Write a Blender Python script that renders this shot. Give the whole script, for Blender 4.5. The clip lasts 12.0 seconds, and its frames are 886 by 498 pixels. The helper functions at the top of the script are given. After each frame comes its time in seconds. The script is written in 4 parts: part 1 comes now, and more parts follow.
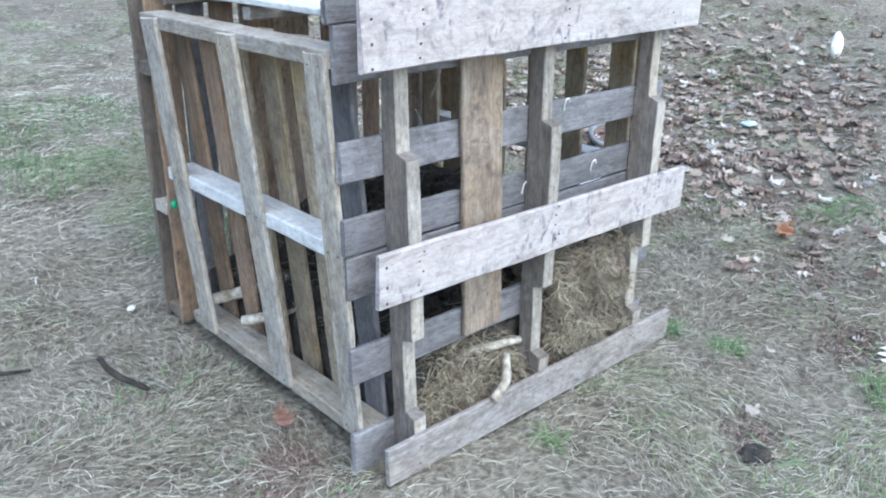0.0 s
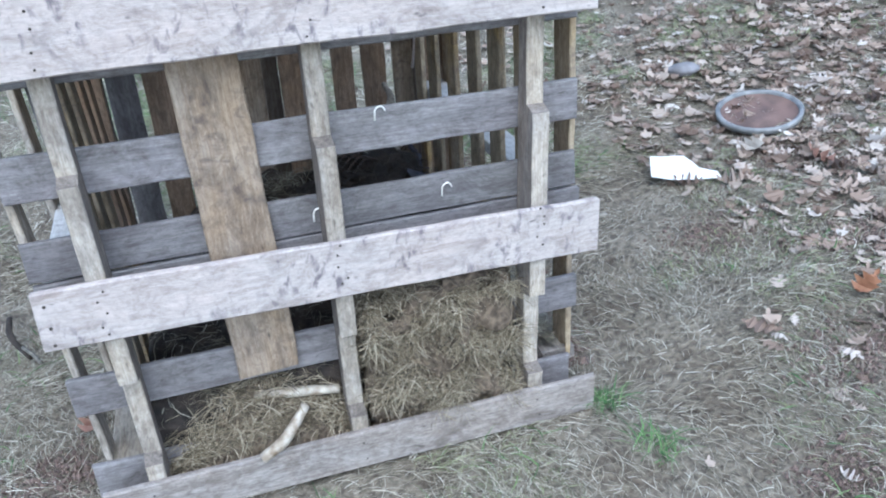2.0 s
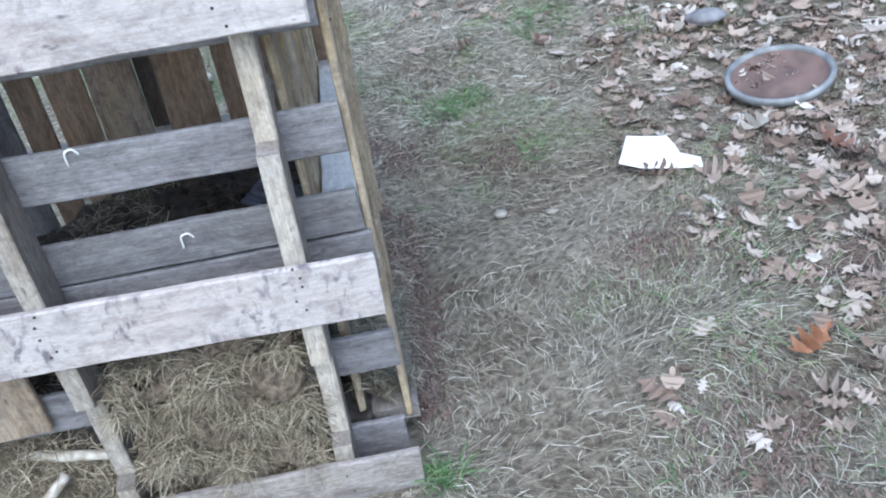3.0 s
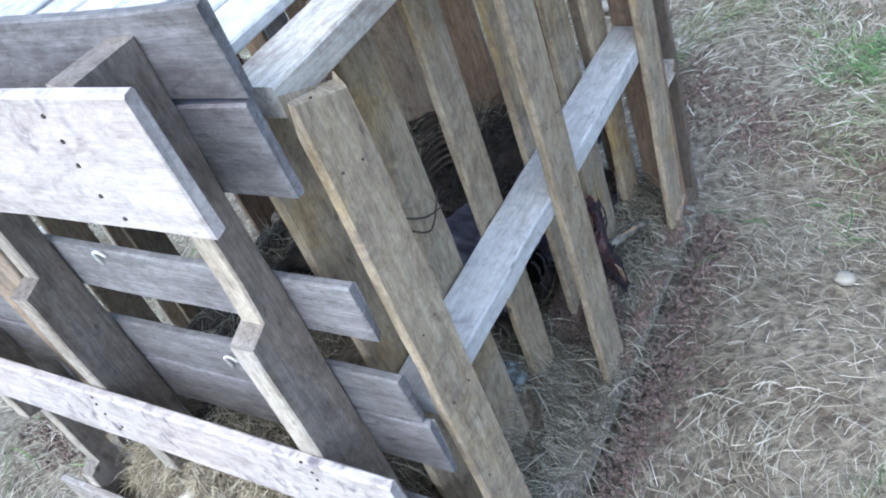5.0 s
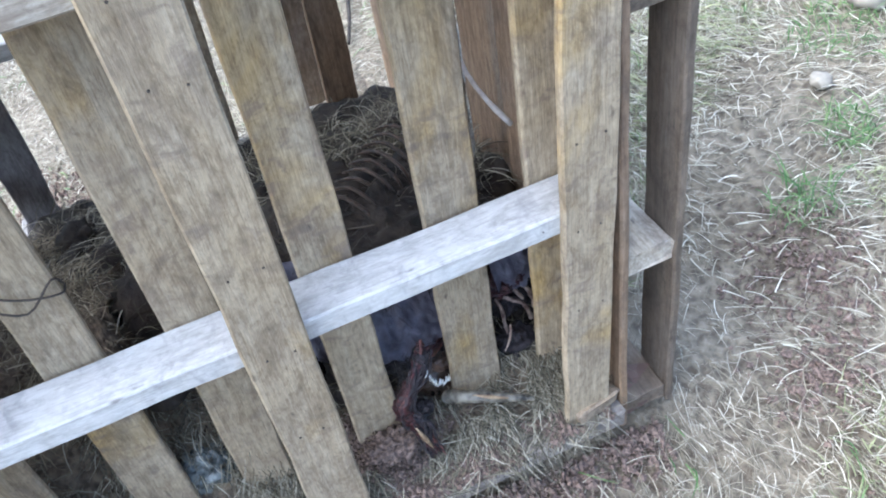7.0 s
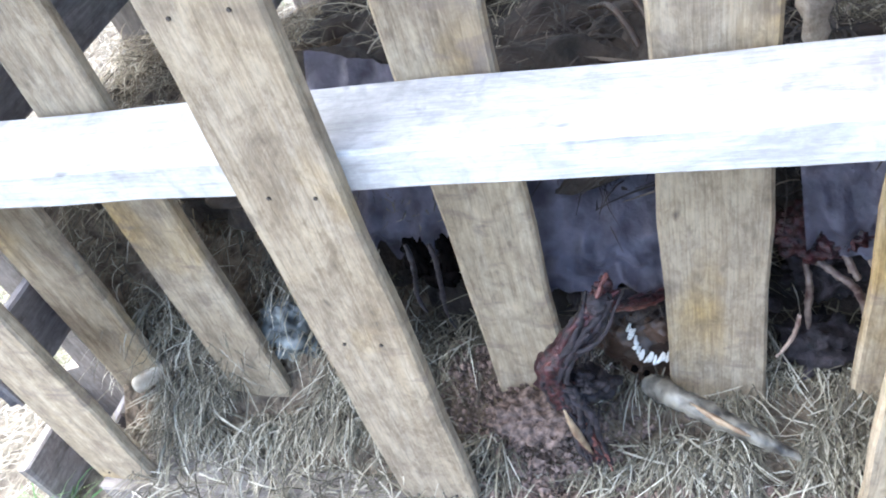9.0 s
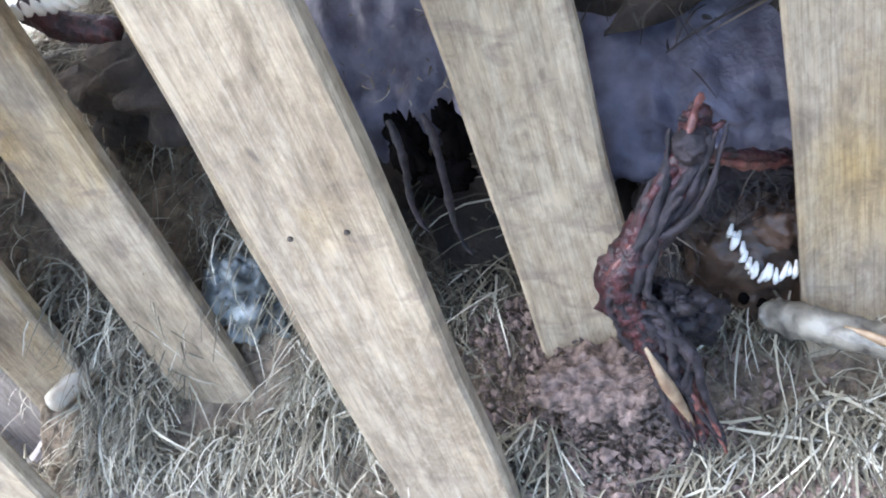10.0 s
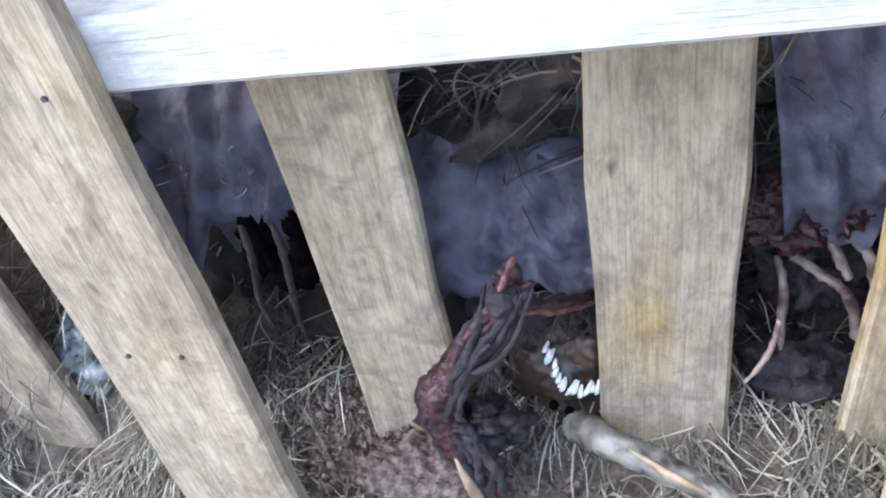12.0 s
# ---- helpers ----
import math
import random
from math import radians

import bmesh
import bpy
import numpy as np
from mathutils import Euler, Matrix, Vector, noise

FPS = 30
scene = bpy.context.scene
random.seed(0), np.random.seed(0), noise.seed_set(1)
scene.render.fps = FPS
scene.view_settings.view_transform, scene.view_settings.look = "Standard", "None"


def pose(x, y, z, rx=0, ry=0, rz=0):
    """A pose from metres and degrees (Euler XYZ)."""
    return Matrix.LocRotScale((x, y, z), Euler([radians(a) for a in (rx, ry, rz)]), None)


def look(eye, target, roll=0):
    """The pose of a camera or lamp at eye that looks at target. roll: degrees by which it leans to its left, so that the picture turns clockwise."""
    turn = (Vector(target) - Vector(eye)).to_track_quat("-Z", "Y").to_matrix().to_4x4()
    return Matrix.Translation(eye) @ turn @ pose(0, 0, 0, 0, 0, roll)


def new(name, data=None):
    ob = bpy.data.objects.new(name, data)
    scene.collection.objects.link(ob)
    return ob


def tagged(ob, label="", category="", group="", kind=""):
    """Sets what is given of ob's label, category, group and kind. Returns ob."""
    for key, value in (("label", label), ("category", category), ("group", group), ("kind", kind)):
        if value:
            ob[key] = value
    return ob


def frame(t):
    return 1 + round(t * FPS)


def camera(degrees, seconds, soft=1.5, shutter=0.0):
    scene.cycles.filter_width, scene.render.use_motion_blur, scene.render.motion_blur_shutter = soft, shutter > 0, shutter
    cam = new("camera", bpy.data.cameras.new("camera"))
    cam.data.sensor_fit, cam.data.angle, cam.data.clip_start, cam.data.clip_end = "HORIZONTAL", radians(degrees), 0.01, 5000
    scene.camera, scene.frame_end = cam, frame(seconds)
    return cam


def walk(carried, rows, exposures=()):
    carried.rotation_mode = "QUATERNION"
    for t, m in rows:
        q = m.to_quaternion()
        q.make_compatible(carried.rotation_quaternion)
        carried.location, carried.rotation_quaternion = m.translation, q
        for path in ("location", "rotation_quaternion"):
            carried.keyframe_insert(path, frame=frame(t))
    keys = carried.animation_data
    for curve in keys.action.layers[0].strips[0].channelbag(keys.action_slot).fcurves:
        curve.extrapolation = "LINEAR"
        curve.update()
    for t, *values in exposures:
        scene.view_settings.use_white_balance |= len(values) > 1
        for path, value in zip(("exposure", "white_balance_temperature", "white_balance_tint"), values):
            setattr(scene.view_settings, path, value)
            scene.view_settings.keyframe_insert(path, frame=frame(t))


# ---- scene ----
cam = camera(56.0, 12.0, soft=2.0)
PATH = [
    (0, (-1.08, -1.368, 1.36), (0.17, 0.001, 0.61), 0.4),
    (0.5, (-0.839, -1.47, 1.314), (0.291, -0.031, 0.508), -2.4),
    (1, (-0.425, -1.492, 1.331), (0.652, -0.111, 0.366), -3.2),
    (1.5, (-0.121, -1.491, 1.334), (0.847, -0.062, 0.325), -3.3),
    (2, (0.353, -1.588, 1.427), (0.854, 0.114, 0.504), -3.4),
    (2.5, (0.894, -1.462, 1.431), (1.141, 0.255, 0.435), -6.2),
    (4.5, (1.683, -0.679, 1.36), (0.956, 0.73, 0.141), -18.8),
    (5, (1.808, -0.377, 1.48), (0.74, 0.78, 0.247), -23.2),
    (5.5, (2.057, -0.092, 1.495), (0.856, 0.9, 0.24), -23.9),
    (6, (2.173, 0.154, 1.547), (0.883, 0.952, 0.243), -25.7),
    (6.5, (2.078, 0.44, 1.458), (0.739, 1.026, 0.093), -15.2),
    (7, (1.978, 0.666, 1.409), (0.58, 1.049, 0.031), -11.7),
    (7.5, (1.952, 0.927, 1.331), (0.498, 0.779, -0.033), -13.5),
    (7.7, (1.957, 1.024, 1.313), (0.525, 0.652, -0.034), -17.9),
    (9.3, (1.559, 0.889, 0.8), (0.234, 0.201, -0.53), -20.9),
    (9.5, (1.546, 0.86, 0.704), (0.136, 0.162, -0.531), -22.7),
    (10, (1.543, 0.853, 0.645), (0.07, 0.14, -0.506), -23.0),
    (10.5, (1.531, 0.877, 0.721), (0.162, 0.244, -0.592), -22.2),
    (11, (1.524, 0.875, 0.722), (0.087, 0.278, -0.534), -20.5),
    (11.5, (1.497, 0.913, 0.745), (0.1, 0.3, -0.549), -17.3),
    (12, (1.503, 0.914, 0.741), (0.045, 0.428, -0.539), -13.8),
]
EXPOSURES = [(0, 1.4, 5250, 1), (1.5, 1.2, 5200, 3), (2.7, 1.22, 5250, 3), (4.5, 1.4, 5350, 3), (5.0, 1.6, 5400, 4), (5.5, 1.9, 5500, 5), (6.0, 2.15, 5650, 6), (6.5, 2.24, 5680, 6), (7.0, 2.32, 5700, 6), (7.5, 2.48, 5720, 7), (9.3, 3.1, 5950, 8), (10, 3.2, 5950, 9), (12, 3.18, 5950, 10)]
walk(cam, [(t, look(eye, target, roll)) for t, eye, target, roll in PATH], EXPOSURES)

# ---- light ----
world = bpy.data.worlds.new("sky")
scene.world = world
world.use_nodes = True
wn, wl = world.node_tree.nodes, world.node_tree.links
sky = wn.new("ShaderNodeTexSky")
sky.sky_type = "NISHITA"
sky.sun_disc = False
sky.sun_elevation, sky.sun_rotation = radians(53.6), radians(192.5)
sky.air_density, sky.dust_density = 1.0, 3.0
wl.new(sky.outputs[0], wn["Background"].inputs[0])
wn["Background"].inputs[1].default_value = 0.12
sun_data = bpy.data.lights.new("sun", "SUN")
sun_data.energy, sun_data.angle, sun_data.color = 1.5, radians(105), (1.0, 0.975, 0.94)
sun = new("sun", sun_data)
sun.matrix_world = look((-0.8, -3.6, 5), (0, 0, 0))


# ---- materials ----
def mat_new(name):
    m = bpy.data.materials.new(name)
    m.use_nodes = True
    return m, m.node_tree.nodes, m.node_tree.links, m.node_tree.nodes["Principled BSDF"]


def ramp(n, stops):
    r = n.new("ShaderNodeValToRGB")
    els = r.color_ramp.elements
    while len(els) < len(stops):
        els.new(0.5)
    for e, (p, c) in zip(els, stops):
        e.position, e.color = p, (*c, 1)
    return r


def wood(name, dark, mid, light, stain=(0.1, 0.09, 0.085), stain_amount=0.5, rough=0.8, faded=0.4, dirt=0.6, yellow=0.0, smudge=0.0, marks=0.0):
    """Weathered sawn timber: grain along the local x axis, grey stains, small dark specks, each board offset by chance."""
    m, n, l, b = mat_new(name)
    tc, oi = n.new("ShaderNodeTexCoord"), n.new("ShaderNodeObjectInfo")
    add = n.new("ShaderNodeVectorMath")
    sc = n.new("ShaderNodeVectorMath")
    sc.operation, sc.inputs[3].default_value = "SCALE", 37.0
    comb = n.new("ShaderNodeCombineXYZ")
    for i in range(3):
        l.new(oi.outputs["Random"], comb.inputs[i])
    l.new(comb.outputs[0], sc.inputs[0])
    l.new(tc.outputs["Object"], add.inputs[0])
    l.new(sc.outputs[0], add.inputs[1])

    def tex(scale, sx, detail=6, dist=0.0, ro=0.6):
        mp = n.new("ShaderNodeMapping")
        mp.inputs["Scale"].default_value = (sx, 1, 1)
        l.new(add.outputs[0], mp.inputs[0])
        t = n.new("ShaderNodeTexNoise")
        t.inputs["Scale"].default_value, t.inputs["Detail"].default_value = scale, detail
        t.inputs["Roughness"].default_value, t.inputs["Distortion"].default_value = ro, dist
        l.new(mp.outputs[0], t.inputs[0])
        return t
    fine, broad, blot = tex(190, 0.045, 6, 0.3), tex(30, 0.09, 5, 1.4), tex(11, 0.55, 8, 0.8, 0.7)
    weather, grime = tex(5.5, 0.45, 7, 0.9, 0.65), tex(70, 0.5, 6, 0.5, 0.7)
    fibre, tint = tex(520, 0.05, 3, 0.2), tex(7, 0.5, 5, 0.5)
    mixg = n.new("ShaderNodeMix")
    mixg.inputs[0].default_value = 0.45
    l.new(broad.outputs[0], mixg.inputs[2])
    l.new(fine.outputs[0], mixg.inputs[3])
    cr0 = ramp(n, [(0.3, dark), (0.5, mid), (0.7, light)])
    l.new(mixg.outputs[0], cr0.inputs[0])
    grey = sum(mid) / 3
    wr = ramp(n, [(0.38, (0, 0, 0)), (0.62, (faded,) * 3)])
    l.new(weather.outputs[0], wr.inputs[0])
    cr = n.new("ShaderNodeMix")
    cr.data_type, cr.blend_type = "RGBA", "MIX"
    l.new(wr.outputs[0], cr.inputs[0])
    l.new(cr0.outputs[0], cr.inputs[6])
    hs = n.new("ShaderNodeMix")
    hs.data_type, hs.blend_type = "RGBA", "MULTIPLY"
    hs.inputs[0].default_value = 1.0
    l.new(cr0.outputs[0], hs.inputs[6])
    hs.inputs[7].default_value = (grey / mid[0] * 1.02, grey / mid[1], grey / mid[2] * 1.0, 1)
    gr = ramp(n, [(0.35, (0.62, 0.6, 0.58)), (0.55, (1, 1, 1)), (0.75, (1.12, 1.1, 1.06))])
    l.new(grime.outputs[0], gr.inputs[0])
    hs2 = n.new("ShaderNodeMix")
    hs2.data_type, hs2.blend_type = "RGBA", "MULTIPLY"
    hs2.inputs[0].default_value = dirt
    fr = ramp(n, [(0.3, (0.72, 0.7, 0.68)), (0.5, (1, 1, 1)), (0.7, (1.15, 1.14, 1.12))])
    l.new(fibre.outputs[0], fr.inputs[0])
    hs3 = n.new("ShaderNodeMix")
    hs3.data_type, hs3.blend_type = "RGBA", "MULTIPLY"
    hs3.inputs[0].default_value = min(1.0, dirt * 1.1)
    l.new(hs2.outputs[2], hs3.inputs[6])
    l.new(fr.outputs[0], hs3.inputs[7])
    tr = ramp(n, [(0.55, (0, 0, 0)), (0.72, (yellow,) * 3)])
    l.new(tint.outputs[0], tr.inputs[0])
    hs4 = n.new("ShaderNodeMix")
    hs4.data_type, hs4.blend_type = "RGBA", "MULTIPLY"
    l.new(tr.outputs[0], hs4.inputs[0])
    l.new(hs3.outputs[2], hs4.inputs[6])
    hs4.inputs[7].default_value = (1.1, 0.95, 0.6, 1)
    l.new(hs.outputs[2], cr.inputs[7])
    l.new(cr.outputs[2], hs2.inputs[6])
    l.new(gr.outputs[0], hs2.inputs[7])
    st = ramp(n, [(0.53, (0, 0, 0)), (0.69, (stain_amount,) * 3)])
    l.new(blot.outputs[0], st.inputs[0])
    mx = n.new("ShaderNodeMix")
    mx.data_type, mx.blend_type = "RGBA", "MIX"
    l.new(st.outputs[0], mx.inputs[0])
    cloud, cloud2, ink, patch = tex(13, 0.5, 10, 1.2, 0.8), tex(75, 0.6, 9, 0.8, 0.8), tex(24, 1.9, 4, 0.5, 0.6), tex(5, 1.0, 3)
    cl = ramp(n, [(0.38, (0.52, 0.48, 0.45)), (0.5, (0.94, 0.93, 0.92)), (0.62, (1.1, 1.08, 1.05))])
    l.new(cloud.outputs[0], cl.inputs[0])
    sm = n.new("ShaderNodeMix")
    sm.data_type, sm.blend_type = "RGBA", "MULTIPLY"
    sm.inputs[0].default_value = smudge
    l.new(hs4.outputs[2], sm.inputs[6])
    l.new(cl.outputs[0], sm.inputs[7])
    cl2 = ramp(n, [(0.4, (0.72, 0.7, 0.68)), (0.52, (1, 1, 1))])
    l.new(cloud2.outputs[0], cl2.inputs[0])
    sm2 = n.new("ShaderNodeMix")
    sm2.data_type, sm2.blend_type = "RGBA", "MULTIPLY"
    sm2.inputs[0].default_value = smudge
    l.new(sm.outputs[2], sm2.inputs[6])
    l.new(cl2.outputs[0], sm2.inputs[7])
    ik, pk = ramp(n, [(0.53, (0, 0, 0)), (0.68, (1, 1, 1))]), ramp(n, [(0.44, (0, 0, 0)), (0.55, (marks,) * 3)])
    l.new(ink.outputs[0], ik.inputs[0])
    l.new(patch.outputs[0], pk.inputs[0])
    both = n.new("ShaderNodeMath")
    both.operation = "MULTIPLY"
    l.new(ik.outputs[0], both.inputs[0])
    l.new(pk.outputs[0], both.inputs[1])
    sm3 = n.new("ShaderNodeMix")
    sm3.data_type, sm3.blend_type = "RGBA", "MIX"
    l.new(both.outputs[0], sm3.inputs[0])
    l.new(sm2.outputs[2], sm3.inputs[6])
    sm3.inputs[7].default_value = (stain[0] * 1.1, stain[1] * 1.1, stain[2] * 1.2, 1)
    l.new(sm3.outputs[2], mx.inputs[6])
    mx.inputs[7].default_value = (*stain, 1)
    speck = tex(45, 0.4, 2)
    sp = ramp(n, [(0.68, (0, 0, 0)), (0.76, (0.75,) * 3)])
    l.new(speck.outputs[0], sp.inputs[0])
    mx2 = n.new("ShaderNodeMix")
    mx2.data_type = "RGBA"
    l.new(sp.outputs[0], mx2.inputs[0])
    l.new(mx.outputs[2], mx2.inputs[6])
    mx2.inputs[7].default_value = (stain[0] * 0.6, stain[1] * 0.6, stain[2] * 0.6, 1)
    hsv = n.new("ShaderNodeHueSaturation")
    mr = n.new("ShaderNodeMapRange")
    mr.inputs["To Min"].default_value, mr.inputs["To Max"].default_value = 0.82, 1.15
    l.new(oi.outputs["Random"], mr.inputs[0])
    l.new(mr.outputs[0], hsv.inputs["Value"])
    l.new(mx2.outputs[2], hsv.inputs["Color"])
    l.new(hsv.outputs[0], b.inputs["Base Color"])
    b.inputs["Roughness"].default_value = rough
    bp = n.new("ShaderNodeBump")
    bp.inputs["Strength"].default_value, bp.inputs["Distance"].default_value = 0.7, 0.003
    hmix = n.new("ShaderNodeMix")
    hmix.inputs[0].default_value = 0.4
    l.new(mixg.outputs[0], hmix.inputs[2])
    l.new(fibre.outputs[0], hmix.inputs[3])
    l.new(hmix.outputs[0], bp.inputs["Height"])
    l.new(bp.outputs[0], b.inputs["Normal"])
    return m


def plain(name, c1, c2, scale=30, rough=0.85, bump=0.3, metallic=0.0, detail=6, dist=0.004):
    m, n, l, b = mat_new(name)
    tc, t = n.new("ShaderNodeTexCoord"), n.new("ShaderNodeTexNoise")
    t.inputs["Scale"].default_value, t.inputs["Detail"].default_value = scale, detail
    l.new(tc.outputs["Object"], t.inputs[0])
    cr = ramp(n, [(0.35, c1), (0.65, c2)])
    l.new(t.outputs[0], cr.inputs[0])
    l.new(cr.outputs[0], b.inputs["Base Color"])
    b.inputs["Roughness"].default_value, b.inputs["Metallic"].default_value = rough, metallic
    bp = n.new("ShaderNodeBump")
    bp.inputs["Strength"].default_value, bp.inputs["Distance"].default_value = bump, dist
    l.new(t.outputs[0], bp.inputs["Height"])
    l.new(bp.outputs[0], b.inputs["Normal"])
    return m


def blades_mat(name, stops, rough=0.75):
    """Colour by chance from blade to blade."""
    m, n, l, b = mat_new(name)
    g = n.new("ShaderNodeNewGeometry")
    cr = ramp(n, stops)
    l.new(g.outputs["Random Per Island"], cr.inputs[0])
    l.new(cr.outputs[0], b.inputs["Base Color"])
    b.inputs["Roughness"].default_value = rough
    return m


GREY = wood("grey_weathered_wood", (0.14, 0.13, 0.14), (0.215, 0.203, 0.215), (0.29, 0.278, 0.287), (0.09, 0.08, 0.08), 0.6, faded=0.6, dirt=0.7, smudge=0.7)
PALE = wood("pale_pinkish_wood", (0.42, 0.36, 0.335), (0.5, 0.44, 0.415), (0.56, 0.5, 0.475), (0.12, 0.105, 0.11), 0.4, faded=0.3, dirt=0.3, smudge=0.6, marks=0.9)
TAN = wood("tan_weathered_wood", (0.275, 0.213, 0.138), (0.4, 0.322, 0.218), (0.495, 0.415, 0.3), (0.14, 0.105, 0.08), 0.5, faded=0.15, dirt=0.75, yellow=1.0, smudge=0.7, marks=0.6)
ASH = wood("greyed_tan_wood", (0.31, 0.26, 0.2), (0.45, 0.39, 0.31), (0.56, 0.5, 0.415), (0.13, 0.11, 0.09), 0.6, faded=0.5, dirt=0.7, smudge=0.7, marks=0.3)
DARKOAK = wood("dark_oak_wood", (0.11, 0.08, 0.058), (0.19, 0.145, 0.107), (0.27, 0.212, 0.16), (0.06, 0.05, 0.04), 0.6, faded=0.4, dirt=0.6, smudge=0.6)
WARM = wood("warm_pine_wood", (0.19, 0.135, 0.09), (0.33, 0.25, 0.17), (0.42, 0.34, 0.25), (0.08, 0.06, 0.05), 0.75, faded=0.3, dirt=0.4, smudge=0.8, marks=0.6)
BROWN = wood("brown_oak_wood", (0.16, 0.105, 0.065), (0.3, 0.2, 0.125), (0.41, 0.295, 0.19), (0.07, 0.05, 0.04), 0.6, faded=0.25, dirt=0.6, smudge=0.6)
RAIL = wood("bleached_rail_wood", (0.46, 0.455, 0.45), (0.58, 0.578, 0.572), (0.66, 0.66, 0.655), (0.24, 0.22, 0.21), 0.6, faded=0.3, dirt=0.5, smudge=0.35, marks=0.5)
TOPRAIL = wood("bark_edged_wood", (0.3, 0.25, 0.2), (0.44, 0.4, 0.34), (0.55, 0.52, 0.46), (0.16, 0.12, 0.09), 0.75, smudge=0.7)
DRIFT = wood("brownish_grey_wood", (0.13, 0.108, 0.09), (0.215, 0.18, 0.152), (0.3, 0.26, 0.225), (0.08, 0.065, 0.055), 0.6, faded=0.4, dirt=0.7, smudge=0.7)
KICK = wood("scuffed_grey_wood", (0.2, 0.172, 0.155), (0.31, 0.275, 0.25), (0.41, 0.37, 0.34), (0.1, 0.08, 0.07), 0.6, faded=0.45, dirt=0.7, smudge=0.8, marks=0.3)
IRON = plain("rusty_nail", (0.03, 0.025, 0.022), (0.07, 0.05, 0.04), 200, 0.6)
SOIL = plain("dark_compost", (0.012, 0.01, 0.009), (0.05, 0.038, 0.03), 26, 0.9, 1.0, dist=0.02)
GROUND = plain("matted_turf", (0.1, 0.082, 0.062), (0.25, 0.218, 0.168), 45, 0.95, 1.0, detail=12, dist=0.02)
gn, gl = GROUND.node_tree.nodes, GROUND.node_tree.links
g_tc, g_big, g_mix = gn.new("ShaderNodeTexCoord"), gn.new("ShaderNodeTexNoise"), gn.new("ShaderNodeMix")
g_big.inputs["Scale"].default_value, g_big.inputs["Detail"].default_value, g_big.inputs["Roughness"].default_value = 3.2, 8, 0.65
gl.new(g_tc.outputs["Object"], g_big.inputs[0])
g_cr = ramp(gn, [(0.4, (0.66, 0.62, 0.58)), (0.56, (1.05, 1.05, 1.05))])
gl.new(g_big.outputs[0], g_cr.inputs[0])
g_mix.data_type, g_mix.blend_type = "RGBA", "MULTIPLY"
g_mix.inputs[0].default_value = 1.0
g_from = gn["Principled BSDF"].inputs["Base Color"].links[0].from_socket
gl.new(g_from, g_mix.inputs[6])
gl.new(g_cr.outputs[0], g_mix.inputs[7])
gl.new(g_mix.outputs[2], gn["Principled BSDF"].inputs["Base Color"])
HAYBODY = plain("hay_body", (0.065, 0.048, 0.034), (0.2, 0.152, 0.105), 60, 0.9, 1.0, detail=8, dist=0.02)


# ---- building helpers ----
def place(ob, parent, world_matrix):
    if parent is not None:
        ob.parent = parent
        base = parent.matrix_basis.copy()
        if parent.parent is not None:
            base = parent.parent.matrix_basis @ base
        ob.matrix_basis = base.inverted() @ world_matrix
    else:
        ob.matrix_basis = world_matrix
    return ob


def part(name, bm, material, parent=None, label="", m=None):
    """One bmesh as one mesh object, under a thing or a part (or on its own)."""
    me = bpy.data.meshes.new(name)
    bm.to_mesh(me)
    bm.free()
    me.materials.append(material)
    ob = new(name, me)
    place(ob, parent, m if m is not None else Matrix())
    return tagged(ob, label) if label else ob


def thing(name, at, label, category, group=""):
    ob = new(name)
    ob.empty_display_size = 0.05
    ob.matrix_basis = Matrix.Translation(at)
    return tagged(ob, label, category, group)


rng = random.Random(7)


def board_mesh(length, width, thick, wob=0.002, ragged=0.0, notches=(), seed=0):
    """A sawn board along x, width along y, thickness along z, with worn edges; notches: (x0, x1, depth) cut from its -y edge."""
    r = random.Random(seed)
    bm = bmesh.new()
    xs = {-length / 2, length / 2}
    for i in range(1, 12):
        xs.add(-length / 2 + length * i / 12)
    for a, b_, d in notches:
        for q in (a, a + 0.012, b_ - 0.012, b_):
            xs.add(q)
    xs = sorted(xs)
    c = min(0.003, thick * 0.2)
    rings = []
    for x in xs:
        low = -width / 2
        for a, b_, d in notches:
            if a + 0.006 < x < b_ - 0.006:
                low += d
        w1, w2 = r.uniform(-wob, wob), r.uniform(-wob, wob)
        t = thick / 2
        y0, y1 = low + w1, width / 2 + w2
        tz = r.uniform(-wob, wob) * 0.3
        ex = 0
        prof = [(y0 + c, -t), (y1 - c, -t), (y1, -t + c), (y1, t - c), (y1 - c, t), (y0 + c, t), (y0, t - c), (y0, -t + c)]
        end = x in (xs[0], xs[-1])
        ring = []
        for y, z in prof:
            dx = (r.uniform(-ragged, ragged) if end else 0)
            ring.append(bm.verts.new((x + dx, y, z + tz)))
        rings.append(ring)
    for a, b_ in zip(rings, rings[1:]):
        for i in range(8):
            bm.faces.new((a[i], b_[i], b_[(i + 1) % 8], a[(i + 1) % 8]))
    bm.faces.new(rings[0])
    bm.faces.new(rings[-1][::-1])
    bmesh.ops.recalc_face_normals(bm, faces=bm.faces)
    return bm


BOARDS = {}


